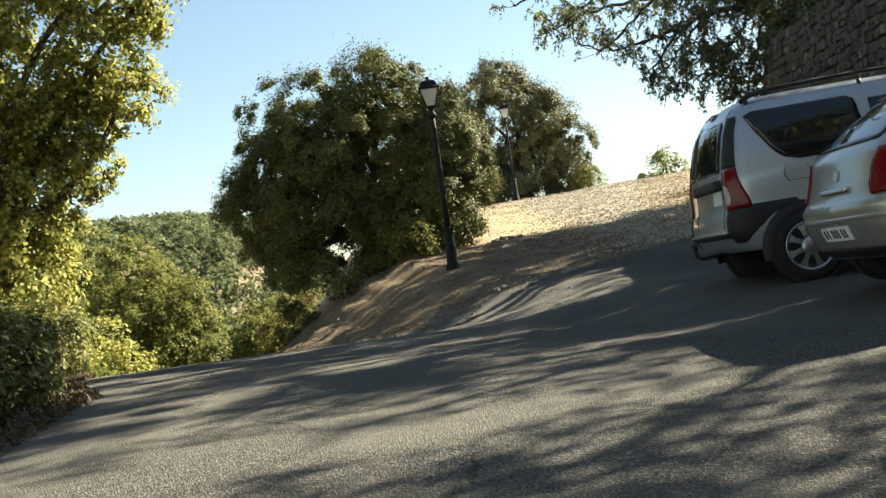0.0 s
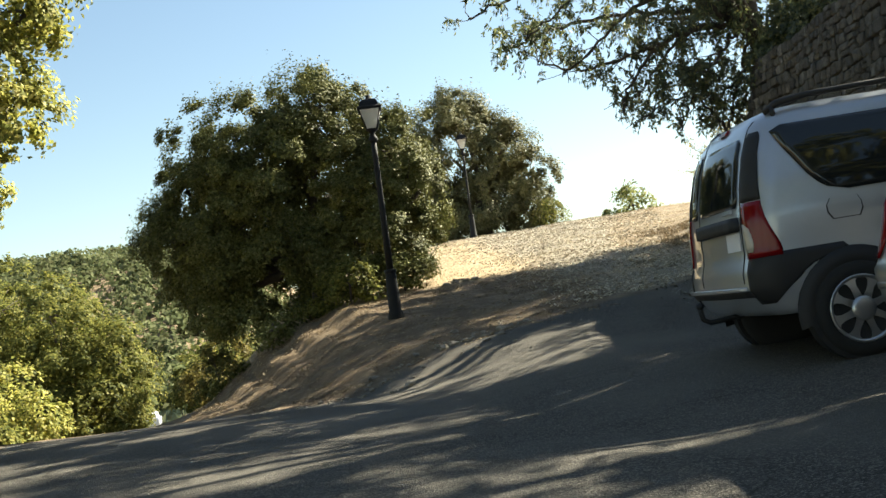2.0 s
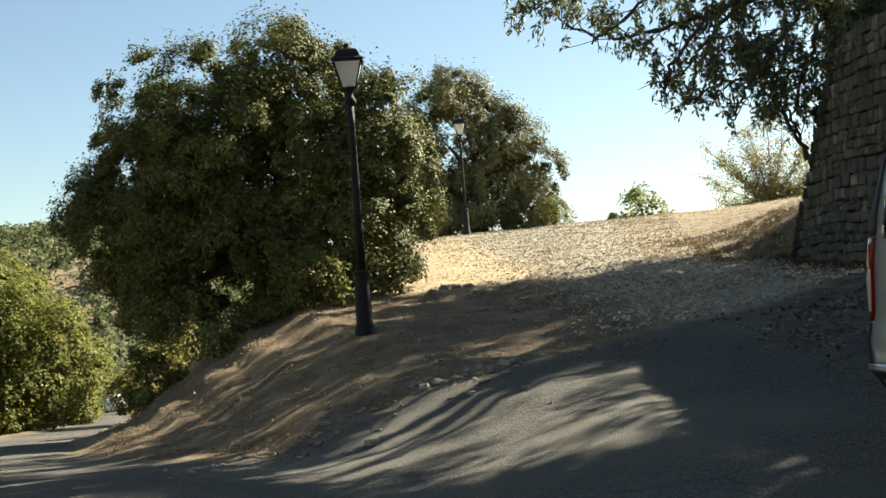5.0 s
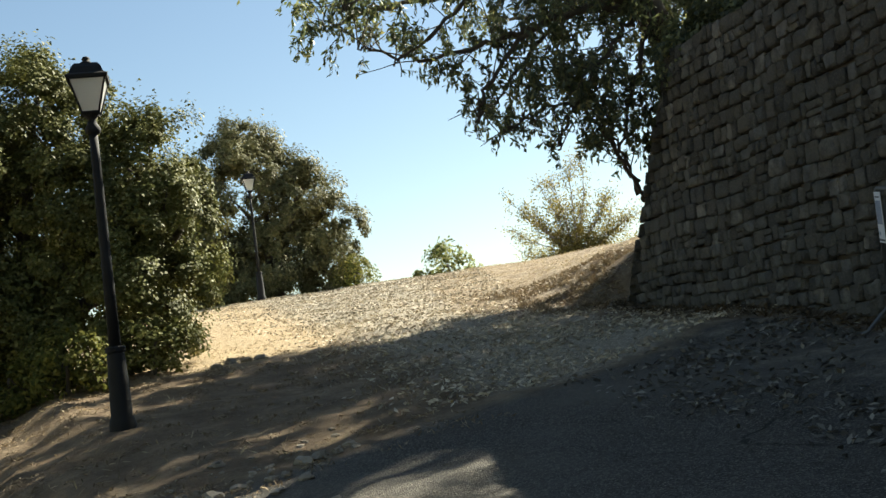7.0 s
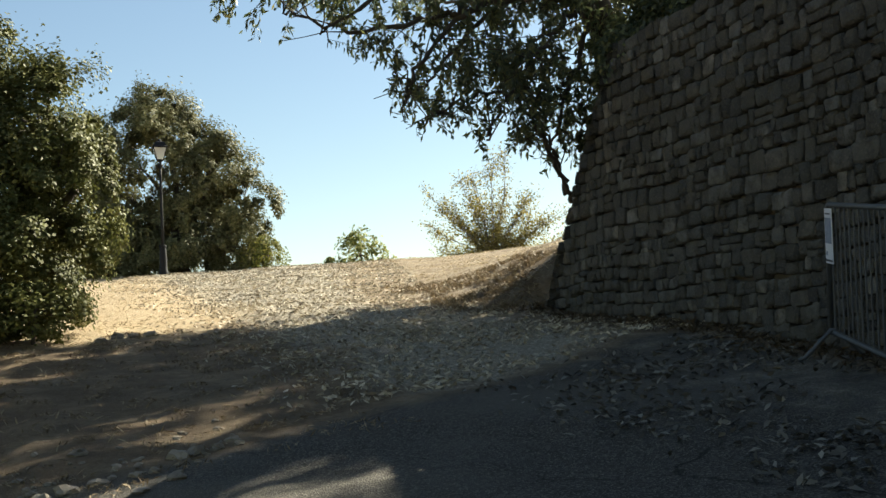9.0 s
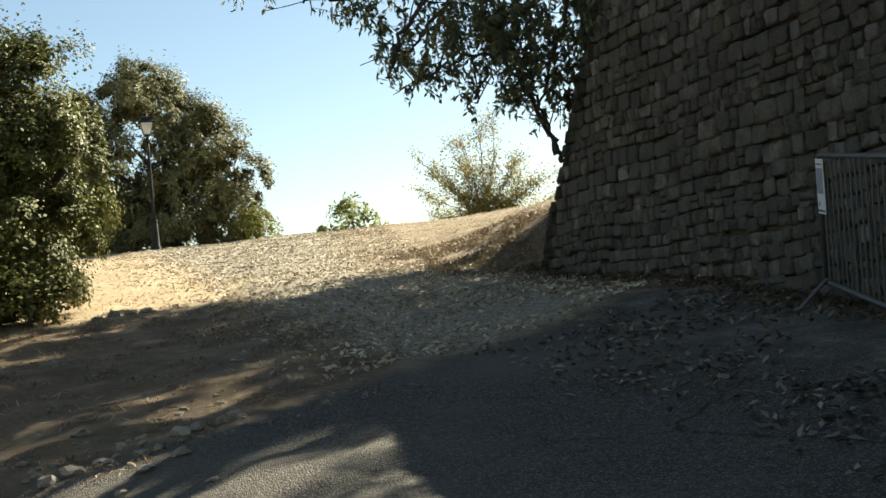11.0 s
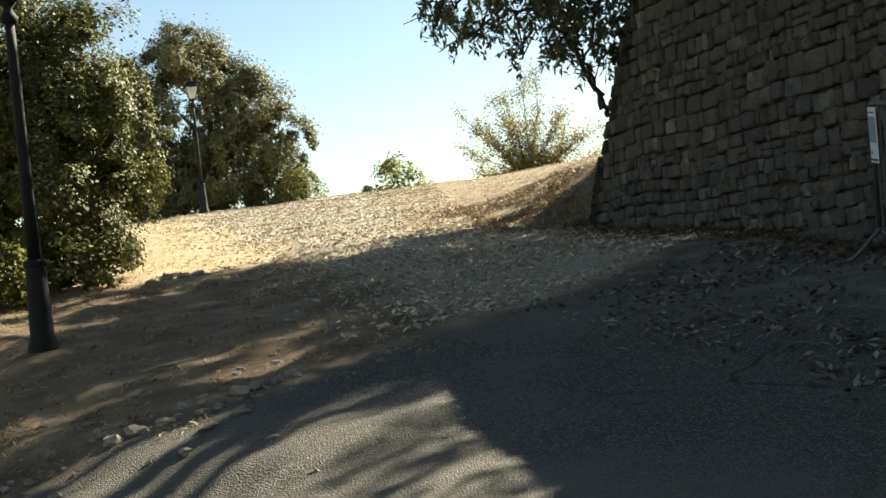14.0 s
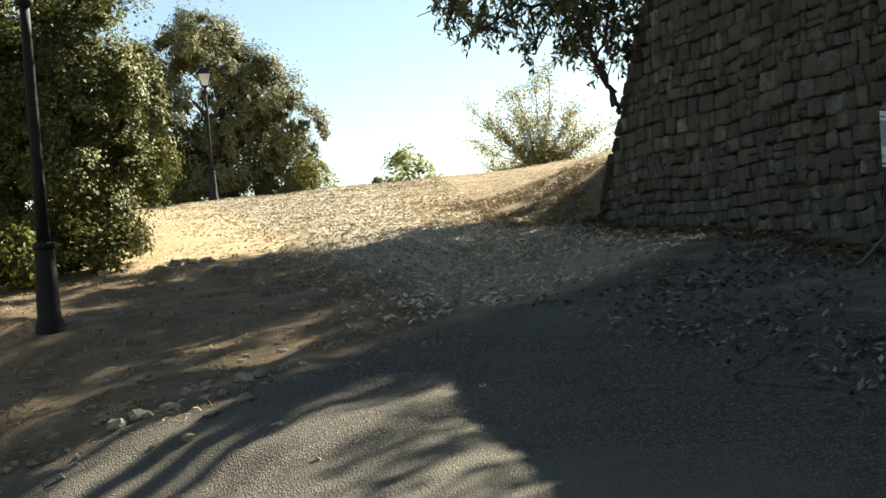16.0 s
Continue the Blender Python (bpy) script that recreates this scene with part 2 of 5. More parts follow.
M_ALLOY = mat_plain("alloy", (0.42, 0.43, 0.44), (0.55, 0.56, 0.57), 0.32, 0.9, 8, 0.0)
M_GLASS = mat_glass("dark_car_glass", (0.012, 0.014, 0.015))
M_RED = mat_glass("red_lens", (0.17, 0.003, 0.005), 0.15, 0.3)
M_LENS = mat_glass("clear_lens", (0.55, 0.50, 0.42), 0.15)
M_PAPER = mat_plain("paper", (0.74, 0.74, 0.78), (0.82, 0.82, 0.84), 0.7, 0, 4, 0.0)
M_PHOTO = mat_plain("printed_photo", (0.10, 0.13, 0.22), (0.34, 0.38, 0.48), 0.6, 0, 22, 0.0)
M_INK = mat_plain("ink", (0.05, 0.05, 0.06), (0.09, 0.09, 0.1), 0.7, 0, 10, 0.0)
M_FENCE = mat_plain("green_mesh", (0.05, 0.09, 0.07), (0.09, 0.14, 0.11), 0.6, 0, 5, 0.0)


# ---------------------------------------------------------------- mesh tools
class Shape:
    """Vertices and faces gathered for one mesh."""

    def __init__(self):
        self.v, self.f = [], []

    def add(self, verts, faces):
        n = len(self.v)
        self.v += [tuple(p) for p in verts]
        self.f += [tuple(n + i for i in q) for q in faces]

    def box(self, x0, x1, y0, y1, z0, z1, bevel=0.0):
        b = bevel
        rings = [(x0 + b, x1 - b, y0 + b, y1 - b, z0), (x0, x1, y0, y1, z0 + b), (x0, x1, y0, y1, z1 - b), (x0 + b, x1 - b, y0 + b, y1 - b, z1)]
        if not b:
            rings = [rings[1], rings[2]]
        vs = [p for a, c, d, e, z in rings for p in ((a, d, z), (c, d, z), (c, e, z), (a, e, z))]
        k = len(rings)
        fs = [(3, 2, 1, 0), tuple(range(4 * k - 4, 4 * k))]
        fs += [(4 * r + i, 4 * r + (i + 1) % 4, 4 * r + 4 + (i + 1) % 4, 4 * r + 4 + i) for r in range(k - 1) for i in range(4)]
        self.add(vs, fs)

    def tube(self, points, radii, sides=8, caps=True):
        pts = [Vector(p) for p in points]
        vs, fs = [], []
        side = None
        for i, p in enumerate(pts):
            way = (pts[min(i + 1, len(pts) - 1)] - pts[max(i - 1, 0)]).normalized()
            if side is None:
                side = way.cross(Vector((0.31, 0.2, 0.93)) if abs(way.z) < 0.9 else Vector((1, 0, 0))).normalized()
            side = (side - way * side.dot(way)).normalized()
            up = way.cross(side)
            r = radii[i] if not isinstance(radii, (int, float)) else radii
            vs += [p + (side * math.cos(a) + up * math.sin(a)) * r for a in (2 * math.pi * k / sides for k in range(sides))]
        for i in range(len(pts) - 1):
            fs += [(i * sides + k, i * sides + (k + 1) % sides, (i + 1) * sides + (k + 1) % sides, (i + 1) * sides + k) for k in range(sides)]
        if caps:
            fs += [tuple(range(sides - 1, -1, -1)), tuple((len(pts) - 1) * sides + k for k in range(sides))]
        self.add(vs, fs)

    def lathe(self, profile, sides=16, turn=0.0, axis="z", at=(0, 0, 0)):
        vs = []
        for r, h in profile:
            for k in range(sides):
                a = turn + 2 * math.pi * k / sides
                c, s = r * math.cos(a), r * math.sin(a)
                vs.append((at[0] + c, at[1] + s, at[2] + h) if axis == "z" else (at[0] + c, at[1] + h, at[2] + s))
        n = len(profile)
        fs = [(i * sides + k, i * sides + (k + 1) % sides, (i + 1) * sides + (k + 1) % sides, (i + 1) * sides + k) for i in range(n - 1) for k in range(sides)]
        fs += [tuple(range(sides - 1, -1, -1)), tuple((n - 1) * sides + k for k in range(sides))]
        self.add(vs, fs)

    def mesh(self, name, material, smooth=False):
        me = bpy.data.meshes.new(name)
        me.from_pydata(self.v, [], self.f)
        me.materials.append(material)
        if smooth:
            me.polygons.foreach_set("use_smooth", [True] * len(me.polygons))
        me.update()
        return me


def part(name, shape, material, parent, label="", smooth=False):
    """One mesh object under a thing or a part."""
    ob = new(name, shape.mesh(name, material, smooth) if isinstance(shape, Shape) else shape)
    ob.parent = parent
    return tagged(ob, label)


def thing(name, m, label, category, group="", kind=""):
    ob = new(name)
    ob.matrix_world = m
    return tagged(ob, label, category, group, kind)


def smooth01(v):
    v = np.clip(v, 0, 1)
    return v * v * (3 - 2 * v)


# ---------------------------------------------------------------- ground
def knots(y, ys, zs):
    """A smooth curve through a few heights."""
    y = np.asarray(y, float)
    acc = 0
    for d in (-1.2, -0.6, 0, 0.6, 1.2):
        acc = acc + np.interp(y + d, ys, zs)
    return acc / 5


def ripple(x, y):
    return (0.5 * np.sin(1.7 * x + 0.6 * y) * np.sin(0.9 * y - 0.4 * x) + 0.3 * np.sin(3.9 * x - 1.3 * y + 1) * np.sin(2.8 * y + 0.7 * x)
            + 0.2 * np.sin(8.1 * x + 2.2 * y) * np.sin(6.7 * y - 1.9 * x + 2))


def mound_toe(y):
    return np.interp(y, (10, 17.2, 19, 21.5, 26, 30, 42, 60, 110), (1.5, -0.4, -2.0, -3.4, -4.6, -5.3, -6.8, -9, -16))


def wall_x(y):
    return 6.8 + 0.17 * np.maximum(0, 18.5 - np.asarray(y, float))


def terrain(x, y):
    x, y = np.asarray(x, float), np.asarray(y, float)
    high = knots(y, (-40, -20, 0, 6, 11, 16, 18.5, 22, 25, 28.5, 35, 42, 47, 54, 62, 90, 150, 300), (-2.2, -1.0, 0.12, 0.62, 0.84, 1.02, 1.2, 1.62, 1.95, 2.38, 3.1, 3.85, 4.12, 4.2, 3.9, 1.5, -4, -12))
    low = knots(y, (-40, -20, 0, 6, 11, 16, 20, 30, 42, 60, 107, 150, 250), (-2.3, -1.1, 0.1, 0.58, 0.78, 0.78, 0.55, -0.1, -0.9, -2.0, -5.2, -8, -12))
    high = high + 0.035 * (np.clip(x, -3, 14) - 1.0) + 0.06 * np.clip(x - 3.8, 0, 3.2) * smooth01((y - 13) / 6) * (1 - smooth01((y - 20.5) / 5))
    toe = mound_toe(y)
    rise = smooth01((x - toe) / np.interp(y, (16, 19, 22, 30, 60), (2.4, 3.2, 3.7, 4.0, 6)))
    # eroded ledges along the edge of the mound
    ledge = np.clip((y - 15) / 2, 0, 1) * np.clip((30 - y) / 4, 0, 1)
    rise = rise + ledge * 0.03 * np.sin(rise * 25 + 2.2 * ripple(0.6 * x, 0.8 * y)) * (rise > 0.001) * (rise < 0.999)
    z = low + (high - low) * rise
    # left of the road the ground falls into the valley
    verge = np.interp(y, (0, 8.4, 11.3, 14, 18, 30, 42, 60, 107), (-2.6, -2.8, -3.1, -4.2, -5.2, -7.4, -9.2, -13, -27))
    out = np.maximum(0, verge - x)
    z = z - 5.5 * smooth01(out / 26) - 0.25 * smooth01(out / 2) + 0.12 * smooth01(out / 0.8) * (1 - smooth01((out - 0.8) / 1.5))
    # terrace behind the wall, ending in an earth bank
    foot = np.interp(y, (24.9, 25.9, 26.7, 29, 32, 60), (0, 0, -0.9, -0.95, -0.5, 8)) + wall_x(y) + 0.22
    width = np.interp(y, (24.0, 25.2, 26.6, 29, 33, 40), (0.3, 0.8, 2.1, 2.8, 5, 10))
    top = np.interp(y, (0, 24.6, 25.8, 28, 33, 40, 55), (5.0, 5.0, 3.55, 3.3, 4.0, 4.7, 5.0))
    top = top + 0.9 * smooth01((x - 7.7) / 3.5) * (1 - smooth01((y - 23) / 2))
    bank = smooth01((x - foot) / width) * (1 - smooth01((y - 45) / 25)) * smooth01((y + 10) / 12)
    z = z + np.maximum(0, top - z) * bank
    z = z + 0.22 * bank * (1 - bank) * smooth01((y - 24.5) / 1) * (ripple(2.1 * x, 2.3 * y) + 0.6 * ripple(4.3 * x + 3, 4.1 * y))
    # hills across the valley
    far = smooth01((y - 170) / 210) * smooth01((-x + 6 - 0.03 * y) / 60)
    z = z + far * (50.5 + 5 * np.sin(x / 47 + 1.0) + 4 * np.sin(x / 21) + 3 * np.sin(y / 33) + 0.12 * np.clip(-x - 95, -60, 60))
    z = z - 12 * smooth01((np.hypot(x, y) - 120) / 200) * (1 - far)
    # unevenness
    rough = np.where((rise > 0.15) & (y > 17), 0.05, 0.010) * np.clip(1 - (y - 60) / 40, 0, 1)
    clods = np.clip((y - 15.5) / 1.5, 0, 1) * np.clip((27 - y) / 3, 0, 1) * smooth01((2.6 - x) / 1.5) * smooth01((x - toe) / 0.8)
    return z + rough * ripple(x, y) + 0.014 * clods * ripple(2.7 * x + 1, 2.4 * y) * np.abs(ripple(0.9 * x, 1.1 * y + 2)) ** 0.5 * 1.6


def h(x, y):
    return float(terrain(x, y))


def spread(lo, hi, step, reach, grow=1.18):
    mid = list(np.arange(lo, hi + step / 2, step))
    left, right, s = [], [], step
    a, b = mid[0], mid[-1]
    while a > -reach or b < reach:
        s *= grow
        a, b = a - s, b + s
        left.append(a)
        right.append(b)
    return np.array(left[::-1] + mid + right)


def build_ground():
    xs, ys = spread(-7, 11, 0.14, 2500), spread(4, 31, 0.16, 2500, 1.09)
    gx, gy = np.meshgrid(xs, ys)
    gz = terrain(gx, gy)
    n, k = len(xs), len(ys)
    me = bpy.data.meshes.new("ground")
    v = np.stack([gx, gy, gz], -1).reshape(-1, 3)
    i = np.arange((k - 1) * (n - 1))
    base = (i // (n - 1)) * n + i % (n - 1)
    quads = np.stack([base, base + 1, base + n + 1, base + n], 1)
    me.from_pydata(v.tolist(), [], quads.tolist())
    me.polygons.foreach_set("use_smooth", [True] * len(me.polygons))
    x, y = gx.ravel(), gy.ravel()
    toe = mound_toe(y)
    verge = np.interp(y, (0, 8.4, 11.3, 14, 18, 30, 42, 60, 107), (-2.6, -2.8, -3.1, -4.2, -5.2, -7.4, -9.2, -13, -27))
    # where the tar ends on the way up
    end = 18.9 + 0.55 * np.clip(x - 1.5, -3, 4.5)
    up = smooth01((y - end + 0.8) / 1.6) * smooth01((x - toe + 0.3) / 0.9)
    earth = np.maximum.reduce([up, smooth01((verge - x + 0.2) / 0.6), smooth01((y - 62) / 4) * (x > toe)])
    earth = np.maximum(earth, smooth01((x - wall_x(y) + 0.9) / 0.9))
    straw = smooth01((y - 23.5 - 0.5 * np.maximum(0, x - 1)) / 4) * smooth01((x - toe - 1.0) / 1.5) * (0.75 - 0.3 * smooth01((x - 2.2) / 2))
    straw = np.maximum(straw, smooth01((x - 5.6) / 1.6) * smooth01((y - 25.8) / 2) * 0.27)
    straw = np.maximum(straw, 0.35 * smooth01((verge - x - 1) / 2))
    litter = smooth01((y - end + 0.5) / 1.1) * smooth01((x - 2.0 + 0.05 * (y - 22)) / 2.2) * smooth01((6.9 - 0.9 * smooth01((y - 25) / 3) + 0.16 * np.maximum(0, y - 29) - x) / 1.5) * 0.72
    litter = np.maximum(litter, 0.38 * smooth01((x - 3.6) / 1.2) * smooth01((y - 13) / 4) * smooth01((x - 4.4) / 1))
    att = me.attributes.new("zone", "FLOAT_COLOR", "POINT")
    att.data.foreach_set("color", np.stack([earth, straw, litter, np.ones_like(x)], -1).astype(np.float32).ravel())
    me.materials.append(M_GROUND)
    me.update()
    return tagged(new("ground", me), "worn asphalt lot running up into dry grass and leaf litter", "ground", kind="structure")


build_ground()


# ---------------------------------------------------------------- stone wall
WALL_TOP = 5.15


def wall_end(z):
    """How far along y the wall reaches at a height: its end is raked."""
    return 26.15 - 0.70 * (z - 2.2)


def wall_point(s, z, out=0.0):
    """A point of the face; past the raked end it turns round towards +x."""
    e = wall_end(z)
    batter = 0.05 * (z - 2.0)
    if s <= e - 0.5:
        return Vector((float(wall_x(s)) + batter - out, s, z))
    a = min((s - e + 0.5) / 0.9, 2.2)
    r = 0.75
    if a <= math.pi / 2:
        return Vector((float(wall_x(e - 0.5)) + batter + r - (r + out) * math.cos(a), e - 0.5 + (r + out) * math.sin(a), z))
    return Vector((float(wall_x(e)) + batter + r + (a - 1.57) * 0.9, e - 0.5 + r + out, z))


def build_wall():
    wall = thing("wall_stone", Matrix(), "tall retaining wall of rough dry limestone blocks, raked at its end", "wall", kind="structure")
    core = Shape()
    zs = np.arange(0.4, WALL_TOP + 0.01, 0.2)
    ss = list(np.arange(2.0, 22.0, 1.0)) + list(np.arange(22.0, 28.2, 0.2))
    vs, fs = [], []
    for z in zs:
        for s in ss:
            s2 = min(s, wall_end(z) - 0.5 + 1.9) if s > 22 else s
            vs.append(wall_point(s2, z, -0.07))
    n = len(ss)
    for i in range(len(zs) - 1):
        fs += [(i * n + j, (i + 1) * n + j, (i + 1) * n + j + 1, i * n + j + 1) for j in range(n - 1)]
    # top slab and back
    k = len(vs)
    for s in ss:
        p = vs[(len(zs) - 1) * n + ss.index(s)]
        vs.append(p + Vector((0.5, 0, 0.0)))
        vs.append(Vector((p.x + 0.5, p.y, 0.4)))
    for j in range(n - 1):
        fs.append(((len(zs) - 1) * n + j, k + 2 * j, k + 2 * j + 2, (len(zs) - 1) * n + j + 1))
        fs.append((k + 2 * j, k + 2 * j + 1, k + 2 * j + 3, k + 2 * j + 2))
    core.add(vs, fs)
    part("mortar", core, M_MORTAR, wall)
    rng = random.Random(5)
    kinds = []
    for _ in range(28):
        s = Shape()
        add_stone(s, Vector((0, 0, 0)), Vector((1, 0, 0)), Vector((0, 0, 1)), Vector((0, -1, 0)), 1, 1, 1, rng)
        kinds.append(s.mesh("stone", M_STONE, True))
    rest = Shape()
    z = 0.75
    count = 0
    while z < WALL_TOP + 0.05:
        tall = rng.uniform(0.115, 0.205)
        s = 6.0 + rng.random() * 0.3
        while True:
            wide = tall * rng.choice((0.65, 0.8, 0.95, 1.1, 1.25, 1.4, 1.8)) * rng.uniform(0.85, 1.15)
            mid = s + wide / 2
            if mid > wall_end(z) + 0.9:
                break
            zz = z + tall / 2 + 0.03 * math.sin(mid * 0.8) + 0.02 * math.sin(mid * 2.3 + z) + rng.uniform(-0.018, 0.018)
            a, b = wall_point(s, zz), wall_point(s + wide, zz)
            along = (b - a)
            w = along.length
            along.normalize()
            up = (wall_point(mid, zz + 0.1) - wall_point(mid, zz - 0.1)).normalized()
            outw = along.cross(up)
            if outw.x > 0 and mid < wall_end(z) - 0.6:
                outw.negate()
            c = wall_point(mid, zz, 0.0)
            if zz + tall / 2 > h(c.x - 0.25, c.y) - 0.05:
                # here and there two thin stones fill one course
                split = rng.uniform(0.4, 0.6) if rng.random() < 0.13 and tall > 0.14 else 1.0
                layers = ((0.0, 1.0),) if split == 1.0 else ((-(1 - split) / 2, split), (split / 2, 1 - split))
                for lift, share in layers:
                    ww, hh, dd = w * rng.uniform(0.86, 0.99), tall * share * rng.uniform(0.82, 1.02), rng.uniform(0.035, 0.10)
                    cc = c + up * (lift * tall)
                    if 19.3 < mid and zz < 3.55 and count < 300:
                        m = Matrix((along * ww, outw * dd, up * hh)).transposed().to_4x4()
                        m.translation = cc
                        ob = new("stone", kinds[rng.randrange(len(kinds))])
                        ob.parent = wall
                        ob.matrix_local = m
                        count += 1
                    else:
                        add_stone(rest, cc, along, up, -outw, ww, hh, dd, rng)
            s += wide
        z += tall
    tagged(part("masonry", rest, M_STONE, wall, "courses of rough limestone blocks", True), kind="stuff")


def add_stone(shape, c, along, up, inward, w, t, d, rng):
    """A rounded block: a base ring, a wide ring and a smaller uneven face."""
    outw = -inward
    vs = []
    for depth, size in ((-0.9, 1.0), (0.15, 1.0), (0.42, 0.94), (0.5, 0.76)):
        ring = []
        for px, pz in ((1, -0.72), (1, 0.74), (0.8, 1), (-0.76, 1), (-1, 0.74), (-1, -0.7), (-0.78, -1), (0.76, -1)):
            j = 0.15
            ring.append(c + along * (px * w * size / 2 * (1 + rng.uniform(-j, j))) + up * (pz * t * size / 2 * (1 + rng.uniform(-j, j)))
                        + outw * (depth * d + (rng.uniform(-0.22, 0.22) * d if depth > 0.3 else 0)))
        vs += ring
    fs = [(r * 8 + k, r * 8 + (k + 1) % 8, r * 8 + 8 + (k + 1) % 8, r * 8 + 8 + k) for r in range(3) for k in range(8)]
    fs.append(tuple(24 + k for k in range(8)))
    shape.add(vs, fs)


# ---------------------------------------------------------------- trees
def leaf_mesh(name, at, way, length, width, material, rng, droop=0.0, loose=0.5):
    """Many small folded leaves: centres, directions, sizes."""
    n = len(at)
    if droop > 0.4:
        # hanging leaves: their length follows the twig downwards
        d = way + rng.normal(0, 0.4, (n, 3))
        d[:, 2] -= droop
        d /= np.linalg.norm(d, axis=1)[:, None] + 1e-9
        o = np.cross(d, rng.normal(0, 1, (n, 3)))
        o /= np.linalg.norm(o, axis=1)[:, None] + 1e-9
        up = np.cross(o, d)
    else:
        # spread leaves: their faces look outwards and up
        up = way / (np.linalg.norm(way, axis=1)[:, None] + 1e-9) + np.array([0, 0, 0.3]) + rng.normal(0, loose, (n, 3))
        up /= np.linalg.norm(up, axis=1)[:, None] + 1e-9
        d = np.cross(up, rng.normal(0, 1, (n, 3)))
        d /= np.linalg.norm(d, axis=1)[:, None] + 1e-9
        o = np.cross(up, d)
    ln = (length * rng.uniform(0.6, 1.25, n))[:, None]
    wd = (width * rng.uniform(0.7, 1.2, n))[:, None]
    v = np.stack([at - d * ln / 2, at + o * wd / 2 + up * wd * 0.22, at + d * ln / 2, at - o * wd / 2 + up * wd * 0.22], 1).reshape(-1, 3)
    me = bpy.data.meshes.new(name)
    me.vertices.add(4 * n)
    me.vertices.foreach_set("co", v.astype(np.float32).ravel())
    me.loops.add(4 * n)
    me.loops.foreach_set("vertex_index", np.arange(4 * n, dtype=np.int32))
    me.polygons.add(n)
    me.polygons.foreach_set("loop_start", np.arange(0, 4 * n, 4, dtype=np.int32))
    me.materials.append(material)
    me.update(calc_edges=True)
    return me


def crown_points(lobes, clumps, per, spread_m, rng, hollow=0.55, lumpy=False):
    """Leaf centres gathered in clumps near the skin of several lobes, and their outward ways."""
    vol = np.array([a * b * c for _, (a, b, c) in lobes]) ** 0.67
    pick = rng.choice(len(lobes), clumps, p=vol / vol.sum())
    cen = np.array([l[0] for l in lobes])[pick]
    rad = np.array([l[1] for l in lobes])[pick]
    u = rng.normal(0, 1, (clumps, 3))
    u /= np.linalg.norm(u, axis=1)[:, None]
    r = rng.uniform(hollow ** 3, 1.0, clumps) ** (1 / 3)
    c = cen + (rad - (0.5 * spread_m if lumpy else 0)) * u * (r * (rng.uniform(0.8, 1.13, clumps) if lumpy else rng.uniform(0.88, 1.08, clumps)))[:, None]
    size = spread_m * (rng.uniform(0.6, 1.3, clumps) ** 1.4 if lumpy else rng.uniform(0.5, 1.5, clumps))
    idx = np.repeat(np.arange(clumps), per)
    w = rng.normal(0, 1, (len(idx), 3))
    w /= np.linalg.norm(w, axis=1)[:, None]
    out = u[idx] + np.array([0, 0, 0.5])
    back = ((w * out).sum(1) < 0) & (rng.random(len(idx)) < (0.93 if lumpy else 0.75))
    w[back] *= -1
    if lumpy:
        # sprays: leaves on small heads that make up the skin of each clump
        heads = rng.normal(0, 1, (clumps, 14, 3))
        heads /= np.linalg.norm(heads, axis=2)[:, :, None]
        heads[(heads * (u + np.array([0, 0, 0.5]))[:, None, :]).sum(2) < 0] *= -1
        hd = heads[idx, rng.integers(0, 14, len(idx))]
        at = c[idx] + (hd * 0.8 + w * 0.38) * size[idx][:, None] * rng.uniform(0.6, 1.05, (len(idx), 1))
        # young shoots that stand out of the clumps
        shoot = rng.random(len(idx)) < 0.05
        tip = heads[:, :4] + np.array([0, 0, 0.75])
        tip = tip[idx, rng.integers(0, 4, len(idx))]
        reach = rng.uniform(0.5, 1.0, (len(idx), 1)) * size[idx][:, None]
        at = np.where(shoot[:, None], c[idx] + tip * reach + w * 0.05, at)
        return at, 0.35 * u[idx] + 0.8 * hd + 0.3 * w + np.array([0, 0, 0.15]), c
    at = c[idx] + w * (size[idx] * rng.uniform(0.35, 1.0, len(idx)))[:, None]
    return at, 0.6 * u[idx] + 0.6 * w + np.array([0, 0, 0.25]), c


def limb(shape, a, b, r0, r1, rng, bend=0.12, steps=6, sides=7):
    a, b = Vector(a), Vector(b)
    length = (b - a).length
    pts, k1, k2 = [], rng.uniform(-1, 1, 3), rng.uniform(-1, 1, 3)
    for i in range(steps + 1):
        t = i / steps
        off = Vector(k1) * math.sin(t * math.pi) + Vector(k2) * math.sin(t * 2 * math.pi) * 0.5
        pts.append(a.lerp(b, t) + off * bend * length)
    shape.tube(pts, [r0 + (r1 - r0) * (i / steps) ** 0.8 for i in range(steps + 1)], sides)
    return pts


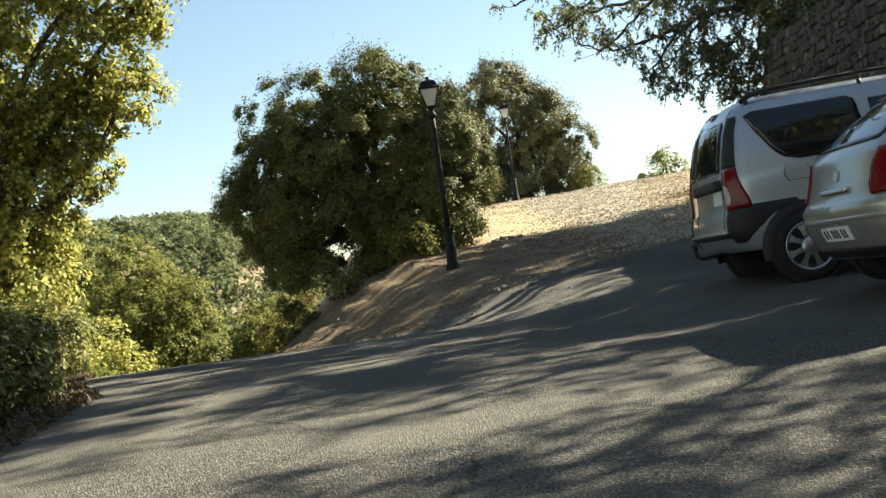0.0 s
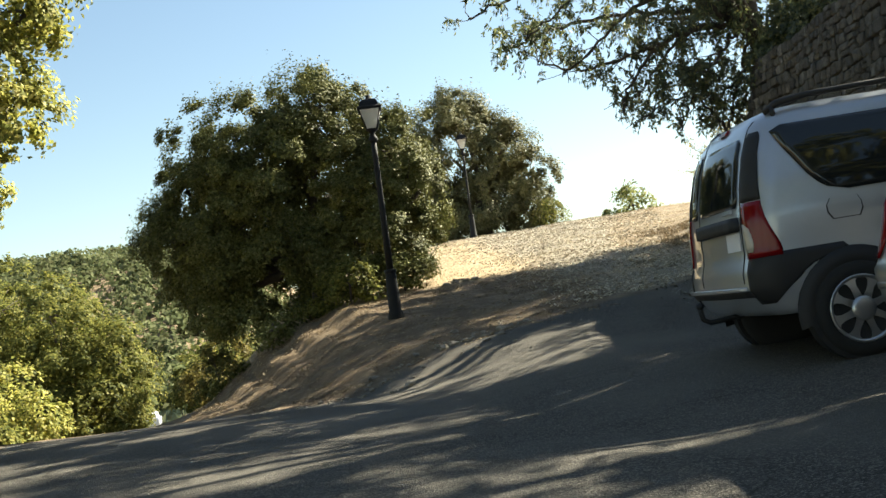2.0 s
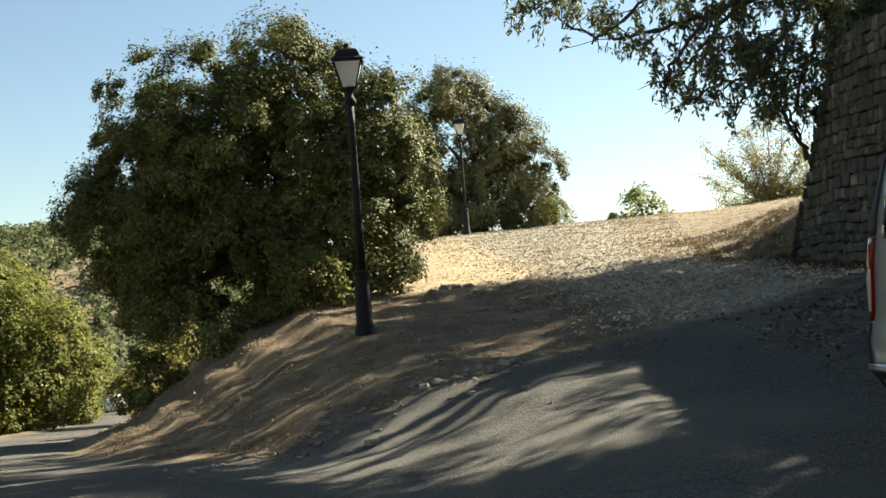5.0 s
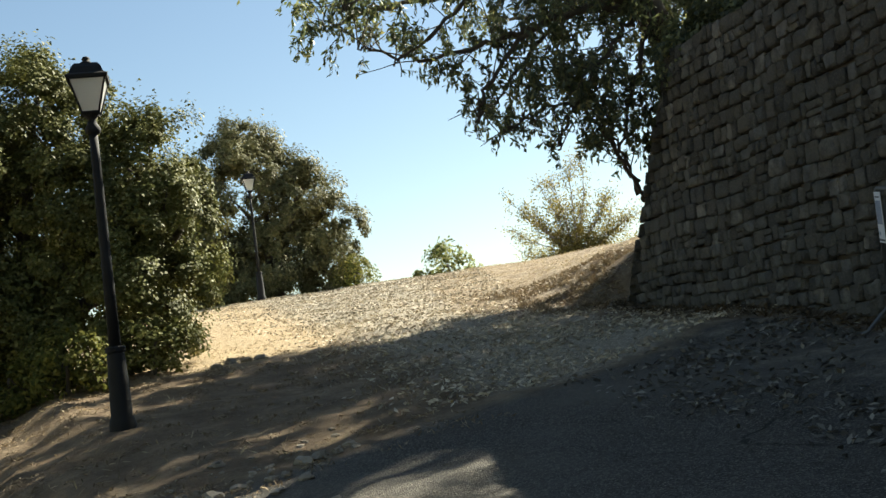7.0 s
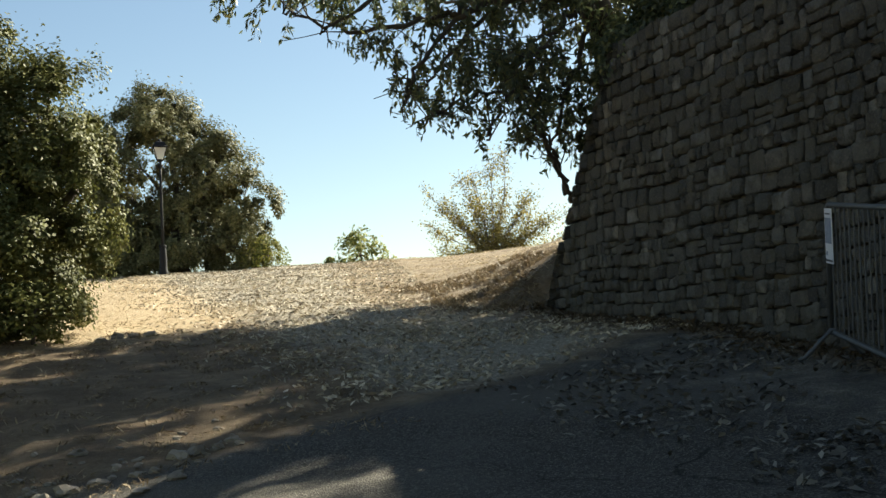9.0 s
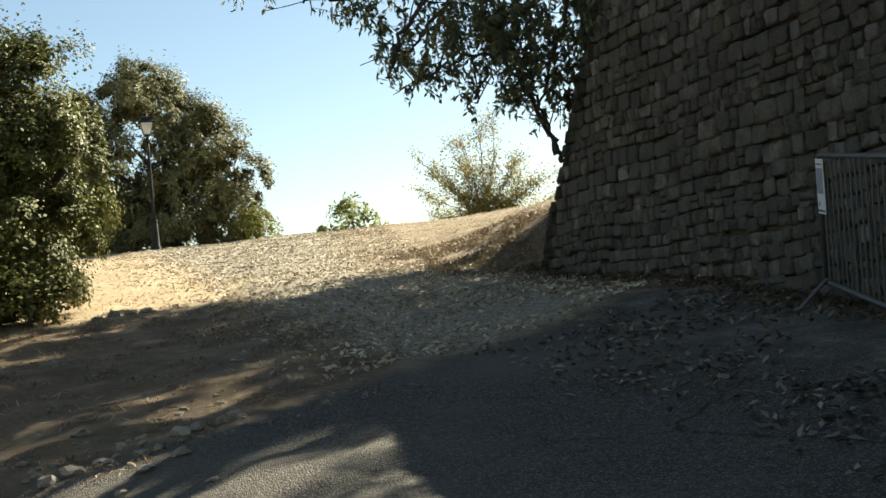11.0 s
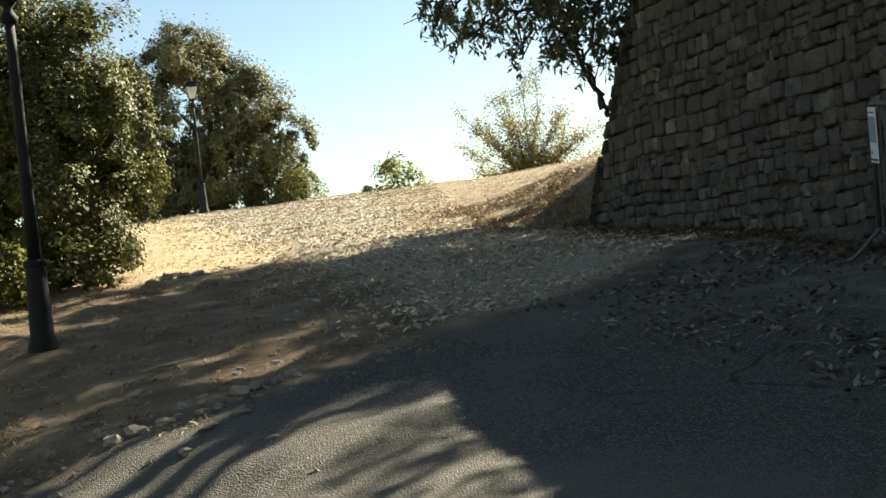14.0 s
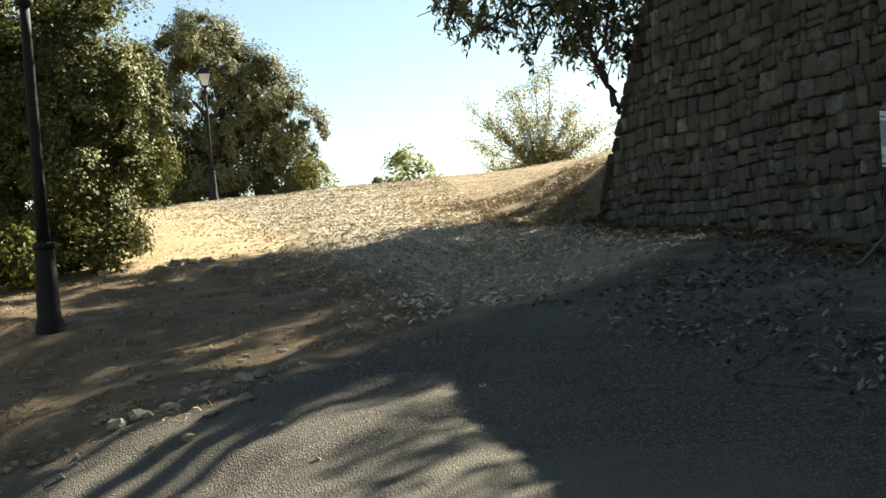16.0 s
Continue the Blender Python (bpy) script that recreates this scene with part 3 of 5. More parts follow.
def tree(name, label, base, lobes, clumps, per, spread_m, leaf, material, bark, seed, trunk=0.2, twigs=60, droop=0.0, hollow=0.55, category="tree", lumpy=False):
    rng = np.random.default_rng(seed)
    ob = thing(name, pose(*base), label, category)
    rel = [((c[0] - base[0], c[1] - base[1], c[2] - base[2]), r) for c, r in lobes]
    at, way, cen = crown_points(rel, clumps, per, spread_m, rng, hollow, lumpy)
    low = np.array([terrain(at[:, 0] + base[0], at[:, 1] + base[1])]).ravel() - base[2] + 0.03
    keep = at[:, 2] > low
    s = Shape()
    mean = np.mean([r[0] for r in rel], axis=0)
    fork = Vector((mean[0] * 0.25, mean[1] * 0.25, max(0.5, mean[2] * 0.4)))
    limb(s, (0, 0, -0.3), fork, trunk, trunk * 0.75, rng, 0.05, 5, 10)
    heads = []
    for c, r in rel:
        tip = Vector(c)
        heads.append(limb(s, fork, tip, trunk * 0.55, trunk * 0.2, rng, 0.1, 6, 7)[3])
        heads.append(tip)
    for i in rng.choice(len(cen), min(twigs, len(cen)), replace=False):
        c = Vector(cen[i])
        start = min(heads, key=lambda q: (q - c).length)
        limb(s, start, c, trunk * 0.13, 0.008, rng, 0.12, 4, 5)
    part("trunk", s, bark, ob, "", True)
    part("crown", leaf_mesh("crown", at[keep], way[keep], leaf[0], leaf[1], material, rng, droop, 0.34 if lumpy else 0.5), None, ob)
    return ob


def bough(shape, points, r0, r1, rng, wobble=0.05):
    """A branch along a bent line, rounded off and a little crooked."""
    line = [Vector(p) for p in points]
    for _ in range(3):
        cut = [line[0]]
        for p, q in zip(line, line[1:]):
            cut += [p.lerp(q, 0.25), p.lerp(q, 0.75)]
        line = cut + [line[-1]]
    line = [p + Vector(rng.normal(0, wobble, 3)) * (0 if i in (0, len(line) - 1) else 1) for i, p in enumerate(line)]
    n = len(line) - 1
    shape.tube(line, [r0 + (r1 - r0) * (i / n) ** 0.7 for i in range(n + 1)], 8)
    return line


def hanging_tree():
    """The many-stemmed tree over the end of the wall: boughs, branches, drooping twigs, and leaves along the twigs."""
    rng = np.random.default_rng(21)
    base = Vector((8.3, 25.5, h(8.3, 25.5)))
    ob = thing("ash_tree", pose(*base), "leafy tree with drooping twigs over the end of the wall", "tree")
    s = Shape()
    rel = lambda points: [Vector(p) - base for p in points]
    fork = (7.45, 25.2, 6.1)
    bough(s, rel([(8.3, 25.5, base.z - 0.4), (8.0, 25.4, 5.2), fork, (7.35, 25.2, 6.9)]), 0.30, 0.2, rng, 0.02)
    bough(s, rel([(8.6, 24.4, 4.6), (8.2, 24.1, 6.0), (8.0, 23.8, 8.4)]), 0.11, 0.05, rng, 0.02)
    bough(s, rel([(8.9, 24.0, 4.6), (8.75, 23.4, 6.2), (9.3, 23.2, 8.6)]), 0.12, 0.05, rng, 0.02)
    bough(s, rel([(9.4, 23.8, 4.6), (9.4, 23.2, 6.6), (9.9, 23.4, 8.8)]), 0.09, 0.04, rng, 0.02)
    lines = [
        ([fork, (6.9, 25.0, 6.3), (6.2, 25.0, 7.05), (4.6, 25.0, 8.1), (3.4, 25.0, 8.5)], 0.10, 0.6),
        ([(6.5, 25.0, 6.8), (5.5, 25.0, 6.9), (4.7, 24.9, 6.3), (3.75, 24.9, 5.6)], 0.06, 1.2),
        ([fork, (6.9, 25.1, 6.25), (6.35, 25.0, 6.2), (5.6, 25.0, 6.0), (4.95, 25.0, 5.3), (4.75, 25.0, 4.8)], 0.085, 1.2),
        ([(7.3, 26.0, 3.7), (6.85, 25.4, 4.2), (6.5, 25.2, 4.65), (6.15, 25.0, 5.0), (5.5, 24.9, 4.85), (5.05, 24.8, 4.6)], 0.04, 1.3),
        ([(7.2, 25.9, 3.8), (6.95, 25.7, 4.4), (6.5, 25.4, 5.3), (5.9, 25.4, 5.7)], 0.032, 1.6),
        ([fork, (6.6, 25.3, 7.4), (5.3, 25.5, 7.8), (3.6, 25.3, 7.5), (2.2, 25.2, 6.95)], 0.10, 0.9),
        ([(5.3, 25.5, 7.8), (4.3, 25.2, 7.2), (3.2, 25.1, 6.4)], 0.05, 1.0),
        ([fork, (6.9, 25.8, 6.7), (5.8, 26.5, 7.0), (4.0, 26.8, 7.0), (3.0, 26.7, 6.6)], 0.09, 1.0),
        ([(6.8, 26.0, 6.7), (6.0, 26.2, 6.0), (5.4, 26.2, 5.3)], 0.055, 1.3),
        ([(5.6, 25.0, 6.0), (4.8, 25.2, 5.8), (4.0, 25.3, 5.75), (3.4, 25.3, 6.0)], 0.045, 1.2),
        ([(6.15, 25.0, 5.0), (5.9, 25.0, 4.6), (5.8, 25.0, 4.35)], 0.03, 1.3),
        ([fork, (7.2, 24.6, 6.6), (6.4, 24.2, 7.4), (5.4, 23.8, 8.2)], 0.08, 0.4),
        ([fork, (7.6, 25.3, 7.6), (7.4, 24.2, 9.0), (7.2, 23.6, 9.8)], 0.12, 0.25),
        ([fork, (7.7, 25.6, 7.8), (8.3, 26.5, 9.2), (8.8, 27.3, 10.3)], 0.12, 0.3),
        ([fork, (7.5, 26.6, 7.4), (7.0, 28.2, 8.6), (6.5, 29.6, 9.4)], 0.11, 0.3),
        ([fork, (7.8, 27.4, 7.0), (8.2, 29.8, 8.0), (8.6, 31.6, 8.6)], 0.11, 0.5),
        ([(7.8, 27.4, 7.0), (7.2, 29.0, 7.3), (6.6, 30.4, 7.8)], 0.08, 0.5),
        ([(8.2, 29.8, 8.0), (9.4, 31.0, 8.6), (10.4, 31.8, 9.0)], 0.07, 0.5),
        ([fork, (7.0, 25.0, 6.0), (6.7, 24.8, 5.6), (6.3, 24.7, 5.3)], 0.05, 1.0),
        ([fork, (7.2, 25.1, 5.6), (7.0, 25.2, 5.0), (6.75, 25.3, 4.3)], 0.05, 1.2),
        ([fork, (7.1, 24.8, 6.4), (6.8, 24.5, 6.8), (6.6, 24.3, 7.2)], 0.05, 1.0),
    ]
    at, way = [], []
    for points, r, thick in lines:
        line = bough(s, rel(points), r, 0.014, rng, 0.025)
        length = sum((q - p).length for p, q in zip(line, line[1:]))
        for t in rng.uniform(0.16, 1.0, int(length * 5.8 * thick)):
            k = min(int(t * (len(line) - 1)), len(line) - 2)
            p = line[k].lerp(line[k + 1], t * (len(line) - 1) - k)
            run = (line[k + 1] - line[k]).normalized()
            d = (run * 0.7 + Vector(rng.normal(0, 1, 3)) * 0.75 + Vector((0, 0, 0.15))).normalized()
            q = p + d * rng.uniform(0.2, 0.95)
            grown = False
            for _ in range(4):
                a = p.lerp(q, rng.uniform(0.45, 1.0))
                out = (d + Vector(rng.normal(0, 0.7, 3))).normalized() * rng.uniform(0.16, 0.38)
                sag = rng.uniform(0.08, 0.34)
                tip = a + out - Vector((0, 0, sag))
                w = tip + base
                floor = float(np.interp(w.x, (2.0, 2.5, 3.2, 3.9, 4.55, 4.9, 5.3, 5.6, 5.95, 6.25, 6.55, 6.75, 7.2), (6.75, 6.3, 6.0, 5.55, 5.3, 4.55, 4.3, 4.65, 4.15, 4.3, 4.35, 3.6, 3.4)))
                if w.y < 28 and w.z < floor:
                    continue
                grown = True
                bend = a + out * 0.6
                s.tube([a, bend, tip], (0.004, 0.003, 0.002), 3, False)
                for u in np.linspace(0.1, 1.0, 15):
                    c = a.lerp(bend, u * 2) if u < 0.5 else bend.lerp(tip, u * 2 - 1)
                    side = Vector(rng.normal(0, 1, 3)) * 0.8
                    at.append(c + side * 0.035 - Vector((0, 0, 0.035)))
                    way.append(side + out * 1.2)
            if grown:
                limb(s, p, q, 0.011, 0.005, rng, 0.08, 3, 4)
    part("trunk", s, M_BARK, ob, "", True)
    part("crown", leaf_mesh("crown", np.array([tuple(v) for v in at]), np.array([tuple(v) for v in way]), 0.125, 0.04, M_ASH, rng, 0.9), None, ob)


def fan_shrub(x, y):
    """A shrub of many stems that fan out from the ground, gold below and bare-tipped above."""
    rng = np.random.default_rng(72)
    base = Vector((x, y, h(x, y)))
    ob = thing("bush", pose(*base), "sparse yellowing shrub with bare twigs on the crest", "bush")
    at, way = [], []
    for k in range(17):
        s = Shape()
        lean = math.radians(-68 + 8.5 * k) + rng.normal(0, 0.06)
        length = rng.uniform(3.0, 4.5) * (1 - 0.22 * abs(math.sin(lean)))
        tip = Vector((math.sin(lean) * length, rng.normal(0, 0.5), math.cos(lean) * length + 0.1))
        line = bough(s, [(0, 0, -0.2), tip * 0.35 + Vector((0, 0, 0.25)), tip * 0.7 + Vector(rng.normal(0, 0.12, 3)), tip], 0.045, 0.008, rng, 0.02)
        for t in rng.uniform(0.2, 1.0, 26):
            p = line[int(t * (len(line) - 1))]
            d = (tip.normalized() + Vector(rng.normal(0, 0.7, 3))).normalized() * rng.uniform(0.25, 0.7)
            limb(s, p, p + d, 0.012, 0.004, rng, 0.1, 3, 4)
            for _ in range(int(rng.uniform(14, 90) * (1.3 - t) ** 1.3)):
                c = p + d * rng.uniform(0.2, 1.0) + Vector(rng.normal(0, 0.16, 3))
                if c.z > 0.05:
                    at.append(tuple(c))
                    way.append(tuple(rng.normal(0, 1, 3)))
        part("stem", s, M_PALEBARK, ob, "", True)
    part("foliage", leaf_mesh("foliage", np.array(at), np.array(way), 0.11, 0.055, M_BRUSH, rng), None, ob)


def plant_trees():
    # the broad oak on the mound
    tree("holm_oak", "broad dark holm oak with dense foliage on the dry mound", (-1.6, 28.3, h(-1.6, 28.3)),
         [((-1.5, 28.3, 4.6), (2.5, 2.2, 2.2)), ((-3.3, 28.2, 4.0), (1.8, 1.8, 1.7)), ((-0.1, 27.6, 4.2), (1.5, 1.6, 1.7)), ((-2.7, 28.2, 5.35), (1.75, 1.6, 1.4)),
          ((-1.1, 28.4, 6.05), (1.4, 1.4, 1.05)), ((-3.3, 28.0, 2.3), (1.0, 1.0, 0.7)), ((0.9, 27.3, 4.1), (0.65, 0.8, 0.9)), ((-0.2, 27.3, 3.0), (1.5, 1.4, 1.0)), ((-1.8, 27.6, 2.8), (1.9, 1.5, 0.9)), ((-3.3, 28.2, 2.9), (1.3, 1.3, 0.9)),
          ((0.5, 27.4, 4.9), (0.85, 1.0, 0.8)), ((-4.3, 28.3, 3.6), (0.95, 1.0, 1.0)), ((-2.3, 28.1, 4.1), (1.2, 1.2, 1.2)), ((-3.6, 28.1, 4.6), (0.9, 0.9, 0.9))],
         700, 490, 0.38, (0.066, 0.043), M_OAK, M_BARK, 11, 0.26, 90, hollow=0.62, lumpy=True)
    tree("holm_oak", "grey-green holm oak beyond the lamp at the top of the slope", (3.6, 46.0, h(3.6, 46.0)),
         [((2.6, 46, 7.1), (2.3, 2.2, 2.3)), ((4.1, 45.6, 6.4), (1.6, 1.8, 1.9)), ((5.3, 45.2, 5.8), (1.15, 1.2, 1.3)), ((1.2, 46.4, 6.7), (1.8, 1.8, 2.2)),
          ((2.9, 46, 8.8), (1.2, 1.2, 0.9)), ((4.3, 45.6, 7.9), (0.85, 1.0, 0.8)), ((0.2, 47, 6.0), (1.8, 1.7, 2.4)), ((3.0, 45.2, 5.0), (2.2, 1.5, 1.1)), ((1.2, 45.4, 4.8), (1.7, 1.2, 1.1)), ((-0.4, 46.2, 4.6), (1.6, 1.2, 1.2)), ((4.7, 45.2, 4.9), (1.3, 1.0, 0.95)), ((2.0, 45.2, 4.7), (1.6, 1.1, 0.9)), ((0.3, 45.4, 4.6), (1.4, 1.1, 0.9))],
         560, 340, 0.42, (0.098, 0.056), M_OLIVE, M_BARK, 12, 0.24, 70, hollow=0.6, lumpy=True)
    hanging_tree()
    # taller trees on the terrace, whose shade falls over the lot
    for x, y, top, rad, clumps, per, seed in ((11.7, 29.0, 12.4, 2.9, 150, 85, 31), (14.6, 30.4, 14.2, 2.8, 230, 80, 49), (10.9, 19.4, 12.6, 2.4, 180, 85, 32), (10.6, 15.2, 13.0, 2.7, 90, 40, 33), (10.9, 10.6, 13.4, 2.9, 150, 42, 34), (11.2, 5.5, 13.0, 3.0, 170, 60, 35)):
        tree("ash_tree", "tall leafy tree on the terrace behind the wall", (x, y, h(x, y)),
             [((x, y, top - 2.2), (rad, rad, 2.1)), ((x - 0.3, y + 0.4, top - 4.45), (rad * 0.85, rad * 0.85, 1.5)), ((x - rad * 0.8, y + 0.6, top - 3.2), (rad * 0.6, rad * 0.7, 1.3)), ((x + 0.5, y - rad * 0.8, top - 2.8), (rad * 0.8, rad * 0.7, 1.7)),
              ((x + 0.7 * rad, y + 0.7 * rad, top - 2.6), (rad * 0.4, rad * 0.4, 1.0))],
             clumps, per, 0.46, (0.2, 0.085), M_ASH, M_BARK, seed, 0.2, 30, 0.4)
    # unseen crown added above the lot to cut sky light on the wall
    tree("ash_tree", "unseen spreading tree added over the wall to block sky light", (8.9, 17.6, h(8.9, 17.6)),
         [((6.6, 17.4, 11.4), (2.2, 2.3, 1.2)), ((8.3, 17.0, 11.9), (1.6, 1.8, 1.1))], 150, 75, 0.46, (0.2, 0.085), M_ASH, M_BARK, 50, 0.16, 24, 0.4)
    tree("ash_tree", "thin leafy sapling on the terrace behind the wall", (12.0, 24.6, h(12.0, 24.6)),
         [((11.3, 23.4, 9.3), (1.2, 1.5, 0.8)), ((11.6, 24.8, 9.6), (1.1, 1.2, 0.7)), ((12.3, 24.6, 10.4), (1.2, 1.5, 0.8))], 15, 70, 0.24, (0.16, 0.05), M_ASH, M_BARK, 48, 0.06, 20, 0.4)
    # the last lobe is added out of view, also to darken the wall
    tree("ash_tree", "slender leafy tree rising above the top of the wall", (9.1, 23.7, h(9.1, 23.7)),
         [((9.2, 22.9, 10.7), (1.6, 1.8, 1.3)), ((8.9, 24.7, 10.3), (1.3, 1.2, 1.2)), ((9.9, 23.4, 11.6), (1.3, 1.4, 1.0)), ((8.2, 24.0, 9.3), (1.0, 1.1, 0.8)), ((8.0, 25.5, 10.6), (1.5, 1.6, 1.1)), ((9.6, 21.7, 10.5), (1.4, 1.3, 1.0)), ((7.5, 23.8, 10.0), (1.3, 1.4, 0.9)), ((10.2, 21.0, 10.6), (1.1, 1.1, 0.8)), ((6.9, 21.6, 11.3), (2.0, 2.2, 1.2))],
         170, 120, 0.36, (0.2, 0.085), M_ASH, M_BARK, 47, 0.14, 30, 0.4)
    # unseen leafy trees along the verge and behind the start of the walk, mirrored in the van's windows
    # added to block sky light, so the wall and the tar get darker
    for x, y, top, rad, seed in ((-10.5, 12.0, 11.5, 3.6, 36), (-9.5, 4.0, 12.0, 3.8, 37), (-7.5, -5.0, 12.0, 4.0, 38), (1.0, -11.0, 12.5, 4.2, 39), (10.0, -3.0, 12.0, 3.8, 40), (-13.0, 18.5, 11.0, 3.4, 46)):
        tree("lime_tree", "unseen leafy tree added at the edge of the lot to block sky light", (x, y, h(x, y)),
             [((x, y, top - 2.5), (rad, rad, 2.5)), ((x, y, top - 5.0), (rad * 0.9, rad * 0.9, 2.0)), ((x + 0.7 * rad, y + 0.5, top - 4.0), (rad * 0.6, rad * 0.6, 1.6)), ((x - 0.6 * rad, y - 0.6 * rad, top - 3.6), (rad * 0.6, rad * 0.6, 1.8))],
             300, 44, 0.55, (0.36, 0.2), M_GREEN, M_BARK, seed, 0.22, 20, 0.2)
    # yellowing tree beside the road
    tree("lime_tree", "yellowing leafy tree on the verge of the lot", (-8.6, 21.0, h(-8.6, 21.0)),
         [((-7.3, 21.5, 6.6), (2.3, 2.4, 1.9)), ((-7.6, 21.5, 8.4), (2.4, 2.4, 1.9)), ((-5.7, 21.8, 7.9), (1.7, 1.8, 1.5)), ((-8.5, 21.0, 4.3), (2.0, 2.0, 2.0)), ((-9.5, 21.0, 2.4), (2.2, 2.0, 1.9)),
          ((-7.4, 21.6, 3.9), (1.4, 1.3, 1.1)), ((-8.8, 20.6, 1.4), (1.6, 1.2, 1.2)), ((-9.2, 21, 5.8), (1.5, 1.8, 1.6)), ((-5.7, 21.8, 6.1), (1.1, 1.2, 0.9)), ((-6.7, 21.8, 5.3), (1.2, 1.2, 1.0)), ((-5.4, 21.9, 5.4), (0.9, 0.9, 0.75)), ((-6.3, 21.9, 4.4), (0.85, 0.9, 0.7)), ((-7.0, 21.7, 3.3), (0.8, 0.8, 0.8)), ((-4.9, 21.9, 7.1), (0.85, 0.9, 0.8)), ((-4.9, 21.9, 8.3), (1.1, 1.0, 1.0)), ((-6.6, 21.6, 4.9), (1.0, 1.0, 0.9)), ((-7.2, 21.2, 2.5), (1.0, 1.0, 1.0))],
         850, 120, 0.38, (0.11, 0.07), M_GOLD, M_BARK, 41, 0.2, 80, 0.2, lumpy=True)
    # the row down the road
    spots = (((-12.6, 43, 1.6), 2.7, 3.3, 51, "yellow-green"), ((-10.7, 41.5, 1.3), 2.1, 3.0, 52, "golden-green"), ((-11.3, 47, 0.8), 1.9, 2.8, 53, "bright green"), ((-14.2, 36.5, 1.4), 2.7, 3.2, 54, "yellow-green"),
             ((-11.0, 34.0, 0.0), 1.9, 2.1, 55, "golden-green"), ((-16.5, 52, 1.5), 3.4, 3.6, 56, "green"), ((-14.6, 57, 0.2), 2.4, 2.9, 57, "bright green"), ((-10.2, 29.5, -0.4), 1.6, 1.5, 58, "yellow-green"))
    for (x, y, z), r, tall, seed, tone in spots:
        tree("roadside_tree", tone + " bushy tree on the slope below the road", (x, y, h(x, y)),
             [((x, y, z), (r, r, tall)), ((x + r * 0.35, y - 0.5, z - 1.2), (r * 0.7, r * 0.65, tall * 0.7)), ((x - r * 0.6, y + 0.3, z - 0.5), (r * 0.7, r * 0.7, tall * 0.7)),
              ((x + 0.2 * r, y - 0.6 * r, z - tall * 0.5), (r * 0.8, r * 0.6, tall * 0.5)), ((x - r * 0.25, y, z + tall * 0.6), (r * 0.5, r * 0.5, tall * 0.55)), ((x + r * 0.8, y - 0.2, z + 0.1), (r * 0.42, r * 0.45, tall * 0.5))],
             300, 95, 0.42, (0.13, 0.085), M_GOLD if seed == 55 else M_GREEN, M_BARK, seed, 0.15, 20, 0.1, lumpy=True)
    for (x, y, z), r, tall, seed in (((-12.6, 78, -1.2), 2.6, 2.4, 61), ((-12.4, 92, -2.0), 3.2, 3.0, 62), ((-12.6, 84, -0.6), 2.8, 2.6, 63), ((-33, 100, -1.5), 5, 4.5, 64), ((-28, 75, 0.5), 5, 5.0, 65), ((-18.5, 119, -2.5), 2.2, 2.2, 66)):
        tree("roadside_tree", "dark green tree at the bend of the road below", (x, y, h(x, y)),
             [((x, y, z), (r, r, tall)), ((x + r * 0.6, y, z - 0.8), (r * 0.6, r * 0.6, tall * 0.7)), ((x - r * 0.5, y, z + 0.4), (r * 0.6, r * 0.6, tall * 0.7))],
             190, 55, 0.6, (0.28, 0.18), M_GREEN, M_BARK, seed, 0.18, 8)
    # bushes on the skyline
    x, y = 9.7, 50.0
    tree("bush", "small green bush on the crest of the slope", (x, y, h(x, y)), [((x, y, 4.9), (0.85, 0.8, 0.7)), ((x - 0.6, y, 4.5), (0.7, 0.6, 0.5)), ((x + 0.6, y, 4.6), (0.7, 0.6, 0.5)), ((x + 0.1, y, 5.5), (0.45, 0.45, 0.5))],
         70, 26, 0.3, (0.16, 0.085), M_PALE, M_BARK, 71, 0.05, 40, category="bush")
    fan_shrub(16.2, 55.0)
    # weeds and bushes on the verge of the lot
    for x, y, r, seed in ((-3.5, 9.3, 0.4, 118), (-3.8, 10.6, 0.5, 119), (-4.5, 10.0, 0.8, 120), (-4.1, 11.8, 0.5, 111), (-5.0, 13.4, 0.5, 112), (-5.4, 15.4, 0.6, 113), (-5.9, 17.6, 0.7, 114), (-6.4, 19.4, 0.8, 115), (-5.9, 12.0, 0.7, 116), (-6.6, 15.0, 0.9, 117)):
        z = h(x, y)
        tree("shrub", "leafy green shrub on the verge of the lot", (x, y, z), [((x, y, z + r * 0.7), (r, r, r * 0.9)), ((x - r * 0.5, y + r * 0.4, z + r * 0.6), (r * 0.8, r * 0.8, r * 0.8))],
             50, 90, 0.22, (0.08, 0.045), M_OAK, M_BARK, seed, 0.03, 14, category="shrub")
    # dark ivy and scrub on the top and the raked end of the wall
    for x, y, z, r, seed in ((7.25, 23.9, 5.15, 0.5, 101), (7.35, 24.5, 4.85, 0.5, 102), (7.5, 23.2, 5.45, 0.55, 103), (7.7, 22.3, 5.5, 0.5, 104), (7.55, 25.1, 4.35, 0.45, 105), (8.0, 24.6, 5.5, 0.7, 107), (7.7, 23.7, 5.9, 0.6, 108), (8.0, 22.7, 5.5, 0.5, 109)):
        tree("ivy_bush", "dark leafy ivy growing over the top of the stone wall", (x + 0.35, y, h(x + 0.35, y)), [((x, y, z), (r, r, r * 0.75)), ((x + 0.2, y - 0.4, z - 0.1), (r * 0.8, r * 0.8, r * 0.5))],
             46, 70, 0.2, (0.085, 0.05), M_ASH, M_BARK, seed, 0.03, 10, 0.3, category="ivy")
